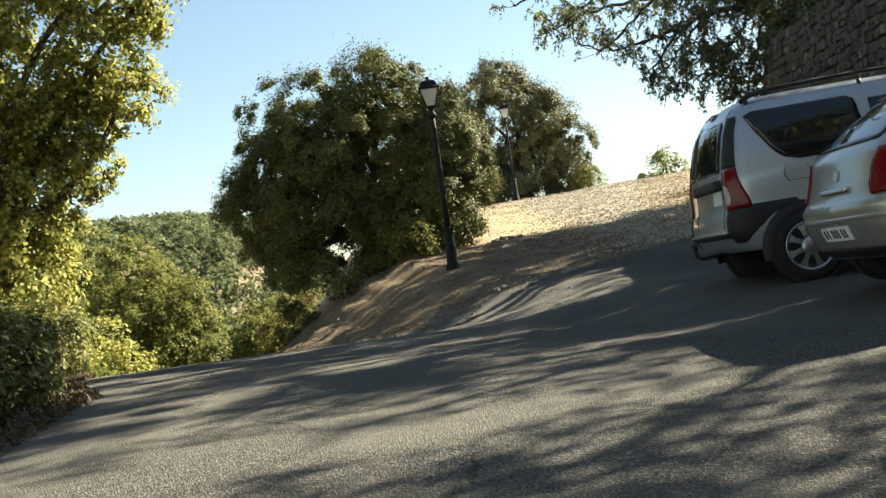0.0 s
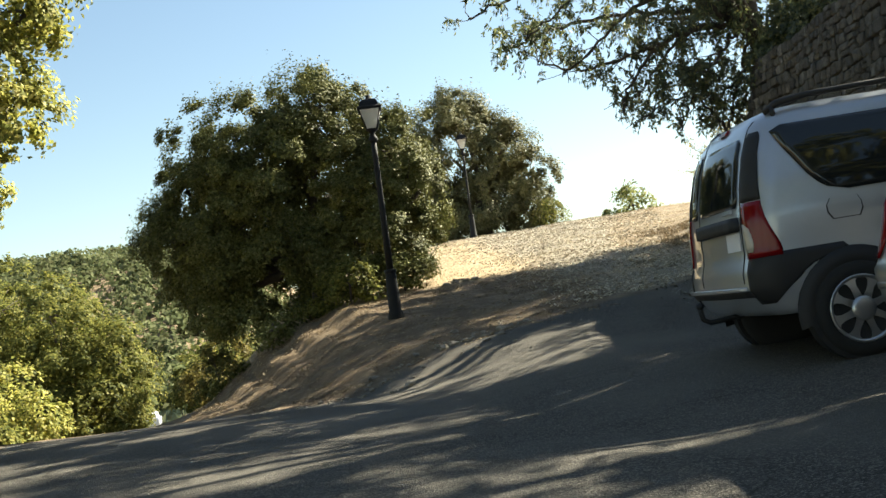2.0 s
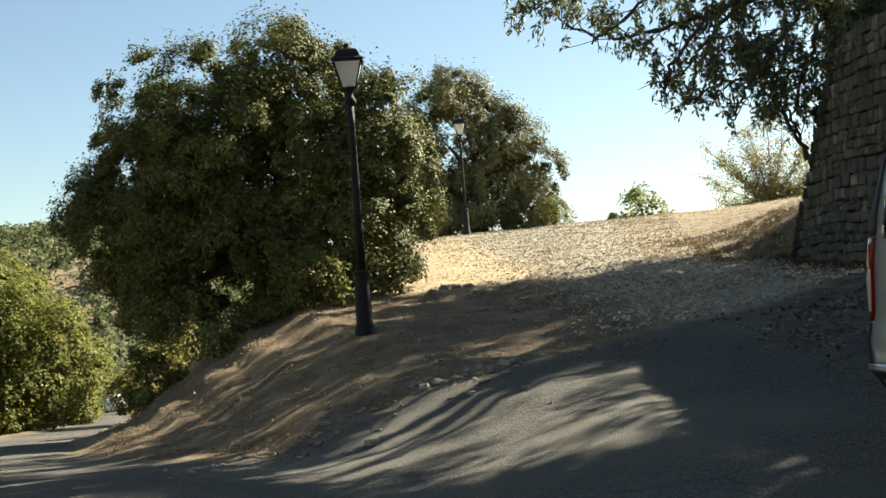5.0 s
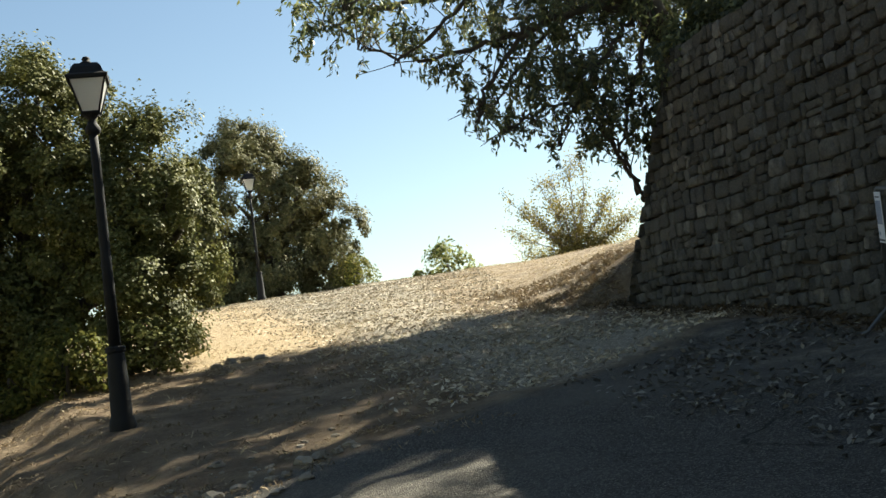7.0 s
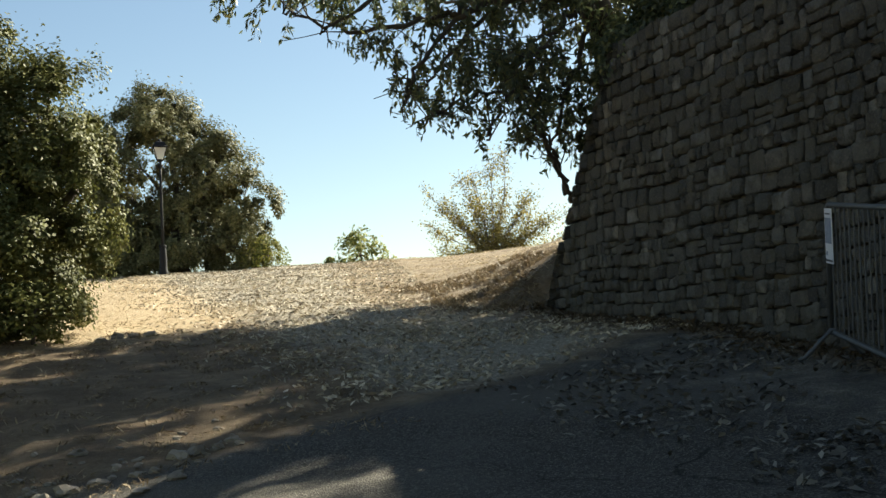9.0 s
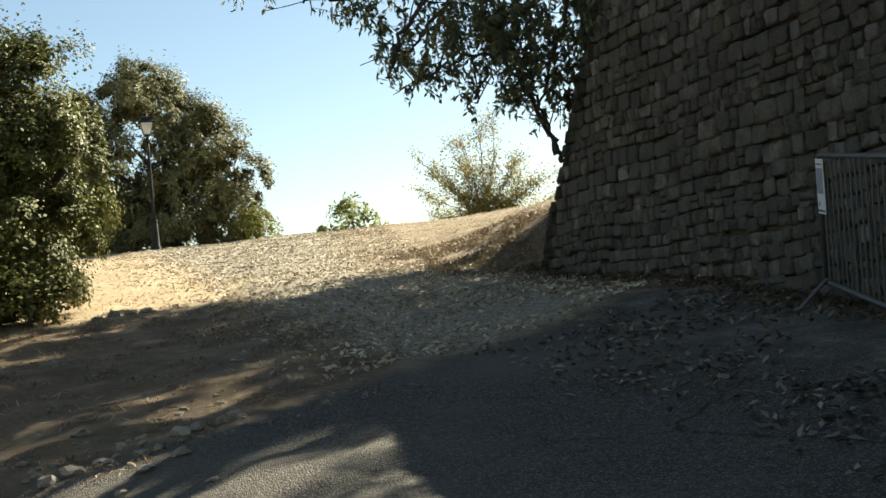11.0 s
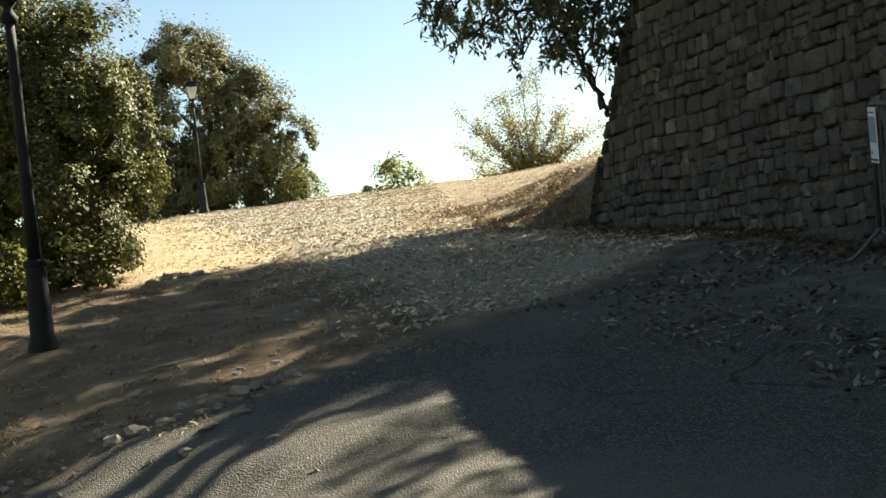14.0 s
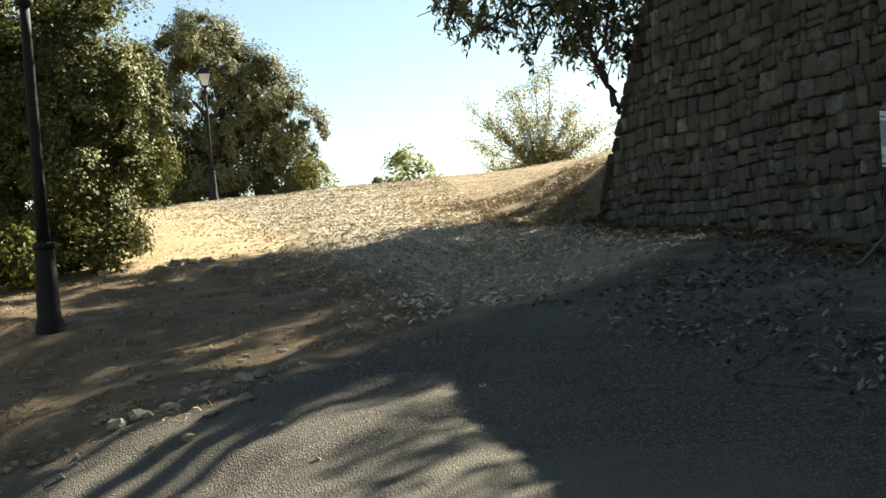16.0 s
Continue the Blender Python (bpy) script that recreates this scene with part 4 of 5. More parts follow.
    # scrub under the big oak and at the far edge of the mound
    for x, y, r, seed, mat in ((-3.6, 27.3, 0.6, 81, M_OAK), (-2.2, 25.7, 0.6, 82, M_OAK), (-0.7, 25.8, 0.55, 83, M_GREEN), (-1.4, 26.0, 0.5, 86, M_GREEN), (0.4, 26.3, 0.5, 84, M_OAK), (-4.3, 29.6, 0.5, 85, M_BRUSH), (-3.9, 30.6, 0.7, 87, M_BRUSH), (5.6, 44.4, 0.6, 88, M_GREEN)):
        z = h(x, y)
        tree("shrub", "low scrubby shrub on the dry bank" if mat is not M_BRUSH else "low shrub of dry brown twigs on the bank", (x, y, z), [((x, y, z + r * 0.7), (r, r, r * 0.8)), ((x + r * 0.6, y, z + r * 0.5), (r * 0.6, r * 0.6, r * 0.6))],
             40, 60, 0.2, (0.085, 0.045), mat, M_BARK, seed, 0.03, 12, category="shrub")


def far_woods():
    """Woods on the hills across the valley."""
    rng = np.random.default_rng(91)
    pts = []
    while len(pts) < 2500:
        y = rng.uniform(115, 460)
        x = -rng.uniform(10, 0.55 * y + 20)
        if x > -0.05 * y - 6 or (y < 160 and x > -0.2 * y):
            continue
        pts.append((x, y, h(x, y)))
    at, way = [], []
    n = 62
    for x, y, z in pts:
        r = rng.uniform(1.8, 4.2)
        u = rng.normal(0, 1, (n, 3))
        u /= np.linalg.norm(u, axis=1)[:, None]
        conic = rng.random() < 0.45
        rad = np.where(u[:, 2] > 0, 1 - 0.55 * u[:, 2] * conic, 1)[:, None]
        p = np.array([x, y, z + r * 0.9]) + u * np.array([r, r, r * (1.7 if conic else 1.05)]) * rad * rng.uniform(0.75, 1.08, (n, 1))
        at.append(p)
        way.append(u)
    me = leaf_mesh("woods", np.concatenate(at), np.concatenate(way), 1.4, 1.05, M_FAR, rng)
    tagged(new("woods", me), "mixed woods covering the hills across the valley", "woods", kind="stuff")


# ---------------------------------------------------------------- street lamps
def street_lamp(x, y, label, slim=1.0):
    lamp = thing("street_lamp", pose(x, y, h(x, y) - 0.02), label, "street lamp", "street lamps")
    s = Shape()
    s.lathe(((0.125, -0.2), (0.125, 0.06), (0.115, 0.10), (0.10, 0.14), (0.095, 0.40), (0.082, 0.70), (0.078, 0.72)), 16)
    part("base", s, M_IRON, lamp, "", True)
    s = Shape()
    s.lathe(((0.088, 0.72), (0.094, 0.735), (0.094, 0.765), (0.086, 0.78)), 16)
    part("collar", s, M_IRON, lamp)
    s = Shape()
    s.lathe(((0.056 * slim, 0.78), (0.050 * slim, 1.5), (0.043 * slim, 2.55), (0.040 * slim, 2.78)), 14)
    part("pole", s, M_IRON, lamp, "", True)
    s = Shape()
    s.lathe(((0.044, 2.78), (0.07, 2.80), (0.075, 2.84), (0.05, 2.88), (0.035, 2.92), (0.06, 2.955), (0.075, 2.97)), 14)
    part("neck", s, M_IRON, lamp, "", True)
    lo, hi, z0, z1 = 0.075, 0.165, 2.985, 3.30
    frame_bars = Shape()
    for sx, sy in ((1, 1), (1, -1), (-1, 1), (-1, -1)):
        frame_bars.tube([(sx * lo, sy * lo, z0 - 0.01), (sx * hi, sy * hi, z1)], 0.011, 6)
    for r, z in ((lo, z0), (hi, z1)):
        for a, b in (((1, 1), (1, -1)), ((1, -1), (-1, -1)), ((-1, -1), (-1, 1)), ((-1, 1), (1, 1))):
            frame_bars.tube([(a[0] * r, a[1] * r, z), (b[0] * r, b[1] * r, z)], 0.012, 6)
    frame_bars.box(-lo, lo, -lo, lo, z0 - 0.015, z0 - 0.003)
    cage = part("lantern_frame", frame_bars, M_IRON, lamp)
    for k in range(4):
        m = Matrix.Rotation(k * math.pi / 2, 4, "Z")
        s = Shape()
        g = 0.006
        vs = [m @ Vector(p) for p in ((lo, -lo + g, z0 + g), (lo, lo - g, z0 + g), (hi, hi - g, z1 - g), (hi, -hi + g, z1 - g))]
        inn = [m @ Vector(p) for p in ((lo - g, -lo + g, z0 + g), (lo - g, lo - g, z0 + g), (hi - g, hi - g, z1 - g), (hi - g, -hi + g, z1 - g))]
        s.add(vs + inn, [(0, 1, 2, 3), (7, 6, 5, 4), (0, 4, 5, 1), (1, 5, 6, 2), (2, 6, 7, 3), (3, 7, 4, 0)])
        part("pane", s, M_MILK, cage, "milky pane")
    s = Shape()
    q = math.sqrt(2)
    s.lathe(((0.185 * q, 3.295), (0.192 * q, 3.325), (0.155 * q, 3.35), (0.135 * q, 3.41), (0.105 * q, 3.45), (0.07 * q, 3.46)), 4, math.pi / 4)
    part("roof", s, M_IRON, lamp)
    s = Shape()
    s.lathe(((0.06, 3.455), (0.065, 3.47), (0.045, 3.485), (0.03, 3.49), (0.042, 3.51), (0.03, 3.53), (0.006, 3.54)), 12)
    part("finial", s, M_IRON, lamp, "", True)
    return lamp


# ---------------------------------------------------------------- vehicles
class Bodywork:
    """A car body as level rings: rear and front ends, half width and corner radius at every height."""

    def __init__(self, heights, rear, front, half, corner):
        self.z, self.rear, self.front, self.half, self.corner = heights, rear, front, half, corner

    def at(self, z):
        return tuple(float(np.interp(z, self.z, a)) for a in (self.rear, self.front, self.half, self.corner))

    def skin(self, z, s, off=0.0):
        """The point s metres round from the middle of the rear (positive: the right side), lifted by off."""
        x0, x1, w, r = self.at(z)
        side, s = (-1 if s >= 0 else 1), abs(s)
        bow = 0.05
        flat = w - r
        if s <= flat:
            return Vector((x0 - off + bow * (s / w) ** 2, side * s, z))
        a = (s - flat) / r
        lift = bow * (flat / w) ** 2
        if a <= math.pi / 2:
            return Vector((x0 + lift + r - (r + off) * math.cos(a), side * (flat + (r + off) * math.sin(a)), z))
        return Vector((x0 + lift + r + (a - math.pi / 2) * r, side * (w + off), z))

    def length(self, z):
        x0, x1, w, r = self.at(z)
        return (w - r) + r * math.pi / 2 + (x1 - x0 - 0.05 - 2 * r)

    def along(self, x, z):
        """The s of a point of the side x metres from the rear."""
        x0, _, w, r = self.at(z)
        return (w - r) + r * math.pi / 2 + (x - x0 - 0.05 * ((w - r) / w) ** 2 - r)

    def shell(self, lo, hi, step=0.05):
        shape = Shape()
        zs = list(np.arange(lo, hi - 1e-6, step)) + [hi]
        rings = []
        for z in zs:
            x0, x1, w, r = self.at(z)
            ring = []
            flat = w - r
            for side in (1, -1):
                ss = [0.02, flat * 0.5, flat] + [flat + r * math.pi / 2 * k / 5 for k in range(1, 6)]
                half = [self.skin(z, side * q) for q in ss]
                end = x1 - r
                half += [Vector((half[-1].x + (end - half[-1].x) * t, half[-1].y, z)) for t in (0.25, 0.5, 0.75, 1.0)]
                half += [Vector((end + r * math.sin(a), half[-1].y + (1 if side > 0 else -1) * (r - r * math.cos(a)), z)) for a in (0.5, 1.0, 1.5)]
                ring.append(half)
            rings.append(ring[0] + ring[1][::-1])
        n = len(rings[0])
        shape.add([p for r in rings for p in r], [(i * n + k, i * n + (k + 1) % n, (i + 1) * n + (k + 1) % n, (i + 1) * n + k) for i in range(len(rings) - 1) for k in range(n)]
                  + [tuple((len(rings) - 1) * n + k for k in range(n)), tuple(range(n - 1, -1, -1))])
        return shape

    def panel(self, rows, off=0.006, steps=10, thick=0.012):
        """A panel on the skin; rows of height, from s, to s."""
        zs = np.linspace(rows[0][0], rows[-1][0], max(4, int((rows[-1][0] - rows[0][0]) / 0.03)))
        a = np.interp(zs, [r[0] for r in rows], [r[1] for r in rows])
        b = np.interp(zs, [r[0] for r in rows], [r[2] for r in rows])
        shape = Shape()
        n = steps + 1
        for o in (off, off - thick):
            shape.v += [tuple(self.skin(z, p + (q - p) * k / steps, o)) for z, p, q in zip(zs, a, b) for k in range(n)]
        m = len(zs) * n
        for i in range(len(zs) - 1):
            for k in range(steps):
                shape.f.append((i * n + k, i * n + k + 1, (i + 1) * n + k + 1, (i + 1) * n + k))
        rim = [k for k in range(n)] + [i * n + steps for i in range(1, len(zs))] + [(len(zs) - 1) * n + k for k in range(steps - 1, -1, -1)] + [i * n for i in range(len(zs) - 2, 0, -1)]
        for p, q in zip(rim, rim[1:] + rim[:1]):
            shape.f.append((p, p + m, q + m, q))
        return shape


def wheel(car, x, y, r, side, spokes):
    s = Shape()
    d = side
    s.lathe(((r * 0.66, 0.0), (r * 0.72, d * 0.012), (r * 0.90, d * 0.016), (r * 0.985, -d * 0.012), (r, -d * 0.05), (r, -d * 0.15), (r * 0.95, -d * 0.19), (r * 0.6, -d * 0.19)), 32, 0, "y", (x, y, r))
    w = part("wheel", s, M_RUBBER, car, "", True)
    s = Shape()
    s.lathe(((r * 0.66, -d * 0.03), (r * 0.705, 0.012 * d), (r * 0.685, 0.018 * d), (r * 0.63, d * 0.006), (r * 0.60, -d * 0.05)), 32, 0, "y", (x, y, r))
    part("rim", s, M_ALLOY, w, "silver rim", True)
    s = Shape()
    s.lathe(((r * 0.64, -d * 0.065), (r * 0.64, -d * 0.06)), 24, 0, "y", (x, y, r))
    part("brake_disc", s, M_BLACK, w)
    c = Vector((x, y, r))
    for k in range(spokes):
        s = Shape()
        a = 2 * math.pi * k / spokes + 0.3
        u, v = Vector((math.cos(a), 0, math.sin(a))), Vector((-math.sin(a), 0, math.cos(a)))
        vs = []
        for q, wd, dep in ((0.20, 0.085, 0.012), (0.33, 0.072, 0.013), (0.46, 0.066, 0.010), (0.57, 0.10, 0.006), (0.65, 0.20, 0.004)):
            for e in (-1, 1):
                vs.append(c + u * (r * q) + v * (e * wd * r) + Vector((0, d * dep, 0)))
            for e in (-1, 1):
                vs.append(c + u * (r * q) + v * (e * wd * 0.8 * r) + Vector((0, d * (dep - 0.03), 0)))
        fs = []
        for i in range(0, 16, 4):
            fs += [(i, i + 1, i + 5, i + 4), (i + 2, i + 6, i + 7, i + 3), (i, i + 4, i + 6, i + 2), (i + 1, i + 3, i + 7, i + 5)]
        s.add(vs, fs)
        part("spoke", s, M_ALLOY, w)
    s = Shape()
    s.lathe(((0.22 * r, -d * 0.03), (0.26 * r, d * 0.012), (0.20 * r, d * 0.02), (0.10 * r, d * 0.024), (0.02 * r, d * 0.025)), 20, 0, "y", (x, y, r))
    part("hub_cap", s, M_ALLOY, w, "silver hub cap", True)


def arch(car, x, y, r, side, wide=1.15):
    s = Shape()
    n = 18
    vs = []
    for k in range(n + 1):
        a = math.pi * (-0.06 + 1.12 * k / n)
        for q, o in ((r * 1.03, 0.010), (r * wide, 0.016), (r * (wide + 0.02), -0.01)):
            vs.append((x + q * math.cos(a), y + side * o, r + q * math.sin(a)))
    s.add(vs, [(3 * k + j, 3 * k + j + 1, 3 * k + 4 + j, 3 * k + 3 + j) for k in range(n) for j in range(2)])
    part("arch_lip", s, M_BLACK, car, "black wheel arch lip", True)
    s = Shape()
    s.lathe(((r * 1.10, side * 0.006), (r * 1.10, -side * 0.1)), 28, 0, "y", (x, y, r + 0.01))
    part("wheel_well", s, M_BLACK, car)


def build_van():
    x, y = 2.75, 12.40
    van = thing("van", Matrix.Translation((x, y, h(x + 0.7, y - 0.9) - 0.03)) @ pose(0, 0, 0, 0, -1.8, 0) @ Matrix.Diagonal((1.08, 1.08, 1.08, 1)), "silver-white estate van parked nose to the stone wall", "van")
    b = Bodywork((0.28, 0.34, 0.5, 0.62, 0.72, 0.95, 1.15, 1.35, 1.52, 1.60, 1.645, 1.66),
                 (0.30, 0.10, 0.0, 0.0, 0.03, 0.04, 0.07, 0.12, 0.19, 0.26, 0.40, 0.62),
                 (4.30, 4.40, 4.45, 4.45, 4.42, 4.30, 3.45, 3.10, 2.75, 2.6, 2.4, 2.2),
                 (0.80, 0.84, 0.865, 0.87, 0.86, 0.862, 0.84, 0.795, 0.745, 0.70, 0.60, 0.42),
                 (0.14, 0.14, 0.15, 0.15, 0.16, 0.17, 0.18, 0.19, 0.20, 0.22, 0.24, 0.24))
    part("body", b.shell(0.33, 1.66, 0.035), M_PAINT, van, "silver-white painted body", True)
    L = b.along
    part("cladding", b.panel(((0.41, 0.72, 0.84), (0.46, 0.71, 0.93), (0.54, 0.71, L(0.30, 0.54)), (0.60, 0.715, L(0.36, 0.60)), (0.66, 0.72, L(0.52, 0.66)), (0.70, 0.725, L(0.70, 0.70)), (0.72, 0.73, L(0.60, 0.72))), 0.008, 16), M_BLACK, van, "black plastic side cladding", True)
    part("cladding", b.panel(((0.41, -0.72, -0.84), (0.46, -0.71, -0.93), (0.54, -0.71, -L(0.24, 0.54)), (0.60, -0.715, -L(0.30, 0.60)), (0.69, -0.73, -L(0.52, 0.69))), 0.008, 16), M_BLACK, van, "black plastic side cladding", True)
    part("bumper_strip", b.panel(((0.46, -0.70, 0.735), (0.505, -0.70, 0.735)), 0.02, 12), M_BLACK, van, "black bumper strip", True)
    part("rear_step", b.panel(((0.505, -0.66, 0.66), (0.53, -0.66, 0.66)), 0.04, 12, 0.04), M_PAINT, van, "", True)
    for sgn in (1, -1):
        rows = ((0.70, 0.715, 0.96), (0.76, 0.70, 0.95), (0.88, 0.685, 0.90), (1.01, 0.665, 0.85), (1.05, 0.66, 0.84))
        part("tail_light", b.panel([(z, sgn * p, sgn * q) for z, p, q in rows], 0.012), M_RED, van, "red tail light", True)
        part("tail_light_lens", b.panel([(z, sgn * p, sgn * q) for z, p, q in ((0.74, 0.715, 0.775), (0.79, 0.71, 0.79), (0.88, 0.695, 0.765), (0.92, 0.69, 0.71))], 0.017, 4), M_LENS, van, "clear reversing lens", True)
        part("pillar_trim", b.panel([(z, sgn * p, sgn * q) for z, p, q in ((1.055, 0.66, 0.84), (1.18, 0.645, 0.81), (1.33, 0.635, 0.77), (1.45, 0.625, 0.735), (1.485, 0.64, 0.71))], 0.009), M_BLACK, van, "glossy black pillar trim", True)
        rows = ((1.035, 0.70, 1.22), (1.045, 0.62, 1.27), (1.08, 0.545, 1.285), (1.16, 0.47, 1.285), (1.28, 0.40, 1.275), (1.40, 0.335, 1.265), (1.47, 0.305, 1.25), (1.49, 0.325, 1.23), (1.50, 0.38, 1.19))
        part("side_window", b.panel([(z, sgn * L(p, z), sgn * L(q, z)) for z, p, q in rows], 0.010, 14), M_GLASS, van, "dark side window", True)
        part("side_window", b.panel([(z, sgn * L(p, z), sgn * L(q, z)) for z, p, q in ((1.01, 1.40, 2.55), (1.15, 1.39, 2.52), (1.38, 1.37, 2.40), (1.45, 1.37, 2.3))], 0.010, 10), M_GLASS, van, "dark side window", True)
        s = Shape()
        pts = [b.skin(1.57, sgn * L(q, 1.57), -0.02) + Vector((0, 0, lift)) for q, lift in ((0.30, 0.03), (0.40, 0.075), (0.6, 0.10), (1.4, 0.115), (2.2, 0.10), (2.3, 0.06))]
        s.tube(pts, (0.02, 0.024, 0.02, 0.018, 0.018, 0.02), 8)
        for q in (0.36, 1.35, 2.25):
            s.tube([b.skin(1.55, sgn * L(q, 1.55), -0.03), b.skin(1.57, sgn * L(q, 1.57), -0.02) + Vector((0, 0, 0.06))], 0.018, 6)
        part("roof_rail", s, M_BLACK, van, "black roof rail", True)
        for wx in (0.645, 3.55):
            arch(van, wx, -sgn * 0.866, 0.298, -sgn, 1.3)
            wheel(van, wx, -sgn * 0.882, 0.298, -sgn, 8)
    part("door_window", b.panel(((1.035, -0.22, 0.55), (1.06, -0.26, 0.575), (1.30, -0.26, 0.56), (1.44, -0.25, 0.545), (1.47, -0.20, 0.50)), 0.010, 14), M_GLASS, van, "wide dark rear door window", True)
    part("door_window", b.panel(((1.035, -0.53, -0.40), (1.06, -0.56, -0.38), (1.30, -0.55, -0.38), (1.44, -0.54, -0.38), (1.47, -0.50, -0.40)), 0.010, 6), M_GLASS, van, "narrow dark rear door window", True)
    part("door_handle", b.panel(((0.885, -0.25, 0.60), (0.90, -0.27, 0.61), (0.965, -0.27, 0.60), (0.975, -0.25, 0.58)), 0.045, 10, 0.05), M_BLACK, van, "black door garnish", True)
    part("latch", b.panel(((1.005, 0.34, 0.50), (1.03, 0.34, 0.50)), 0.022, 4, 0.02), M_PAINT, van)
    part("number_plate", b.panel(((0.76, 0.36, 0.60), (0.875, 0.36, 0.60)), 0.010, 4, 0.008), M_PAPER, van, "pale plate")
    part("door_seam", b.panel(((0.55, -0.325, -0.317), (1.55, -0.325, -0.317)), 0.003, 1, 0.004), M_BLACK, van)
    part("door_seam", b.panel(((0.55, 0.625, 0.632), (1.0, 0.63, 0.637), (1.56, 0.60, 0.607)), 0.003, 1, 0.004), M_BLACK, van)
    part("top_light", b.panel(((1.545, 0.03, 0.17), (1.58, 0.03, 0.17)), 0.02, 4, 0.02), M_RED, van, "small high brake light")
    rows = ((0.865, 0.575, 0.735), (0.88, 0.55, 0.76), (0.98, 0.55, 0.76), (0.995, 0.575, 0.735))
    part("fuel_flap", b.panel([(z - 0.005, L(p - 0.008, z), L(q + 0.008, z)) for z, p, q in rows], 0.001, 6, 0.002), M_BLACK, van)
    part("fuel_flap", b.panel([(z, L(p, z), L(q, z)) for z, p, q in rows], 0.002, 6, 0.002), M_PAINT, van, "silver fuel flap")
    s = Shape()
    s.tube([(0.3, 0, 0.34), (0.0, 0, 0.325), (-0.07, 0, 0.32), (-0.115, 0, 0.345), (-0.125, 0, 0.40), (-0.125, 0, 0.42)], 0.019, 8)
    s.lathe(((0.012, 0.41), (0.027, 0.43), (0.027, 0.45), (0.008, 0.465)), 12, 0, "z", (-0.125, 0, 0))
    part("tow_hook", s, M_BLACK, van, "black tow hook", True)
    s = Shape()
    s.box(2.0, 2.2, 0.86, 1.02, 1.02, 1.18, 0.03)
    part("wing_mirror", s, M_BLACK, van)
    s = Shape()
    s.box(2.0, 2.2, -1.02, -0.86, 1.02, 1.18, 0.03)
    part("wing_mirror", s, M_BLACK, van)


def build_car():
    x, y = 2.98, 9.35
    car = thing("car", Matrix.Translation((x, y, h(x + 2, y))) @ pose(0, 0, 0, 0, -2.0, 3), "champagne-silver hatchback parked beside the van", "car")
    b = Bodywork((0.22, 0.30, 0.45, 0.60, 0.66, 0.80, 0.95, 1.02, 1.20, 1.36, 1.43, 1.455),
                 (0.20, 0.08, 0.02, 0.0, 0.04, 0.09, 0.13, 0.17, 0.42, 0.70, 0.90, 1.15),
                 (3.85, 3.95, 4.0, 4.0, 3.98, 3.9, 3.3, 3.0, 2.75, 2.55, 2.4, 2.2),
                 (0.76, 0.80, 0.83, 0.84, 0.835, 0.835, 0.825, 0.80, 0.73, 0.655, 0.58, 0.42),
                 (0.2, 0.22, 0.26, 0.27, 0.27, 0.28, 0.28, 0.28, 0.28, 0.26, 0.26, 0.24))
    part("body", b.shell(0.22, 1.455, 0.035), M_BEIGE, car, "champagne-silver painted body", True)
    L = b.along
    part("rear_window", b.panel(((1.03, -0.56, 0.56), (1.06, -0.60, 0.60), (1.30, -0.52, 0.52), (1.34, -0.46, 0.46)), 0.008, 12), M_GLASS, car, "sloping dark rear window", True)
    part("spoiler", b.panel(((1.365, -0.46, 0.46), (1.40, -0.46, 0.46)), 0.05, 10, 0.05), M_BEIGE, car, "", True)
    part("top_light", b.panel(((1.37, -0.14, 0.14), (1.39, -0.14, 0.14)), 0.058, 4, 0.01), M_RED, car, "small high brake light")
    part("bumper_strip", b.panel(((0.50, -1.0, 1.0), (0.535, -1.0, 1.0)), 0.010, 16), M_BEIGE, car, "", True)
    part("lower_bumper", b.panel(((0.23, -0.9, 0.9), (0.30, -0.9, 0.9)), 0.012, 16), M_BLACK, car, "black lower bumper", True)
    part("handle_bar", b.panel(((0.715, -0.24, 0.24), (0.745, -0.25, 0.25)), 0.03, 8, 0.03), M_ALLOY, car, "chrome handle bar", True)
    part("badge", b.panel(((0.80, -0.035, 0.035), (0.835, -0.045, 0.045), (0.87, -0.035, 0.035)), 0.012, 4, 0.01), M_ALLOY, car, "chrome badge")
    plate = part("number_plate", b.panel(((0.37, -0.25, 0.25), (0.475, -0.25, 0.25)), 0.014, 6, 0.01), M_PAPER, car, "pale number plate")
    for a in (-0.19, -0.13, -0.05, 0.0, 0.05, 0.13, 0.18):
        part("plate_mark", b.panel(((0.39, a - 0.014, a + 0.014), (0.455, a - 0.014, a + 0.014)), 0.018, 1, 0.004), M_INK, plate)
    for sgn in (1, -1):
        part("tail_light", b.panel([(z, sgn * p, sgn * q) for z, p, q in ((0.66, 0.62, 0.80), (0.72, 0.57, 0.84), (0.86, 0.57, 0.84), (0.97, 0.63, 0.80))], 0.012), M_RED, car, "red tail light", True)
        part("side_window", b.panel([(z, sgn * L(p, z), sgn * L(q, z)) for z, p, q in ((0.99, 0.85, 2.6), (1.10, 0.85, 2.6), (1.30, 0.98, 2.45), (1.36, 1.05, 2.4))], 0.008, 14), M_GLASS, car, "dark side window", True)
        for wx in (0.72, 3.2):
            arch(car, wx, -sgn * 0.835, 0.30, -sgn)
            wheel(car, wx, -sgn * 0.842, 0.30, -sgn, 7)


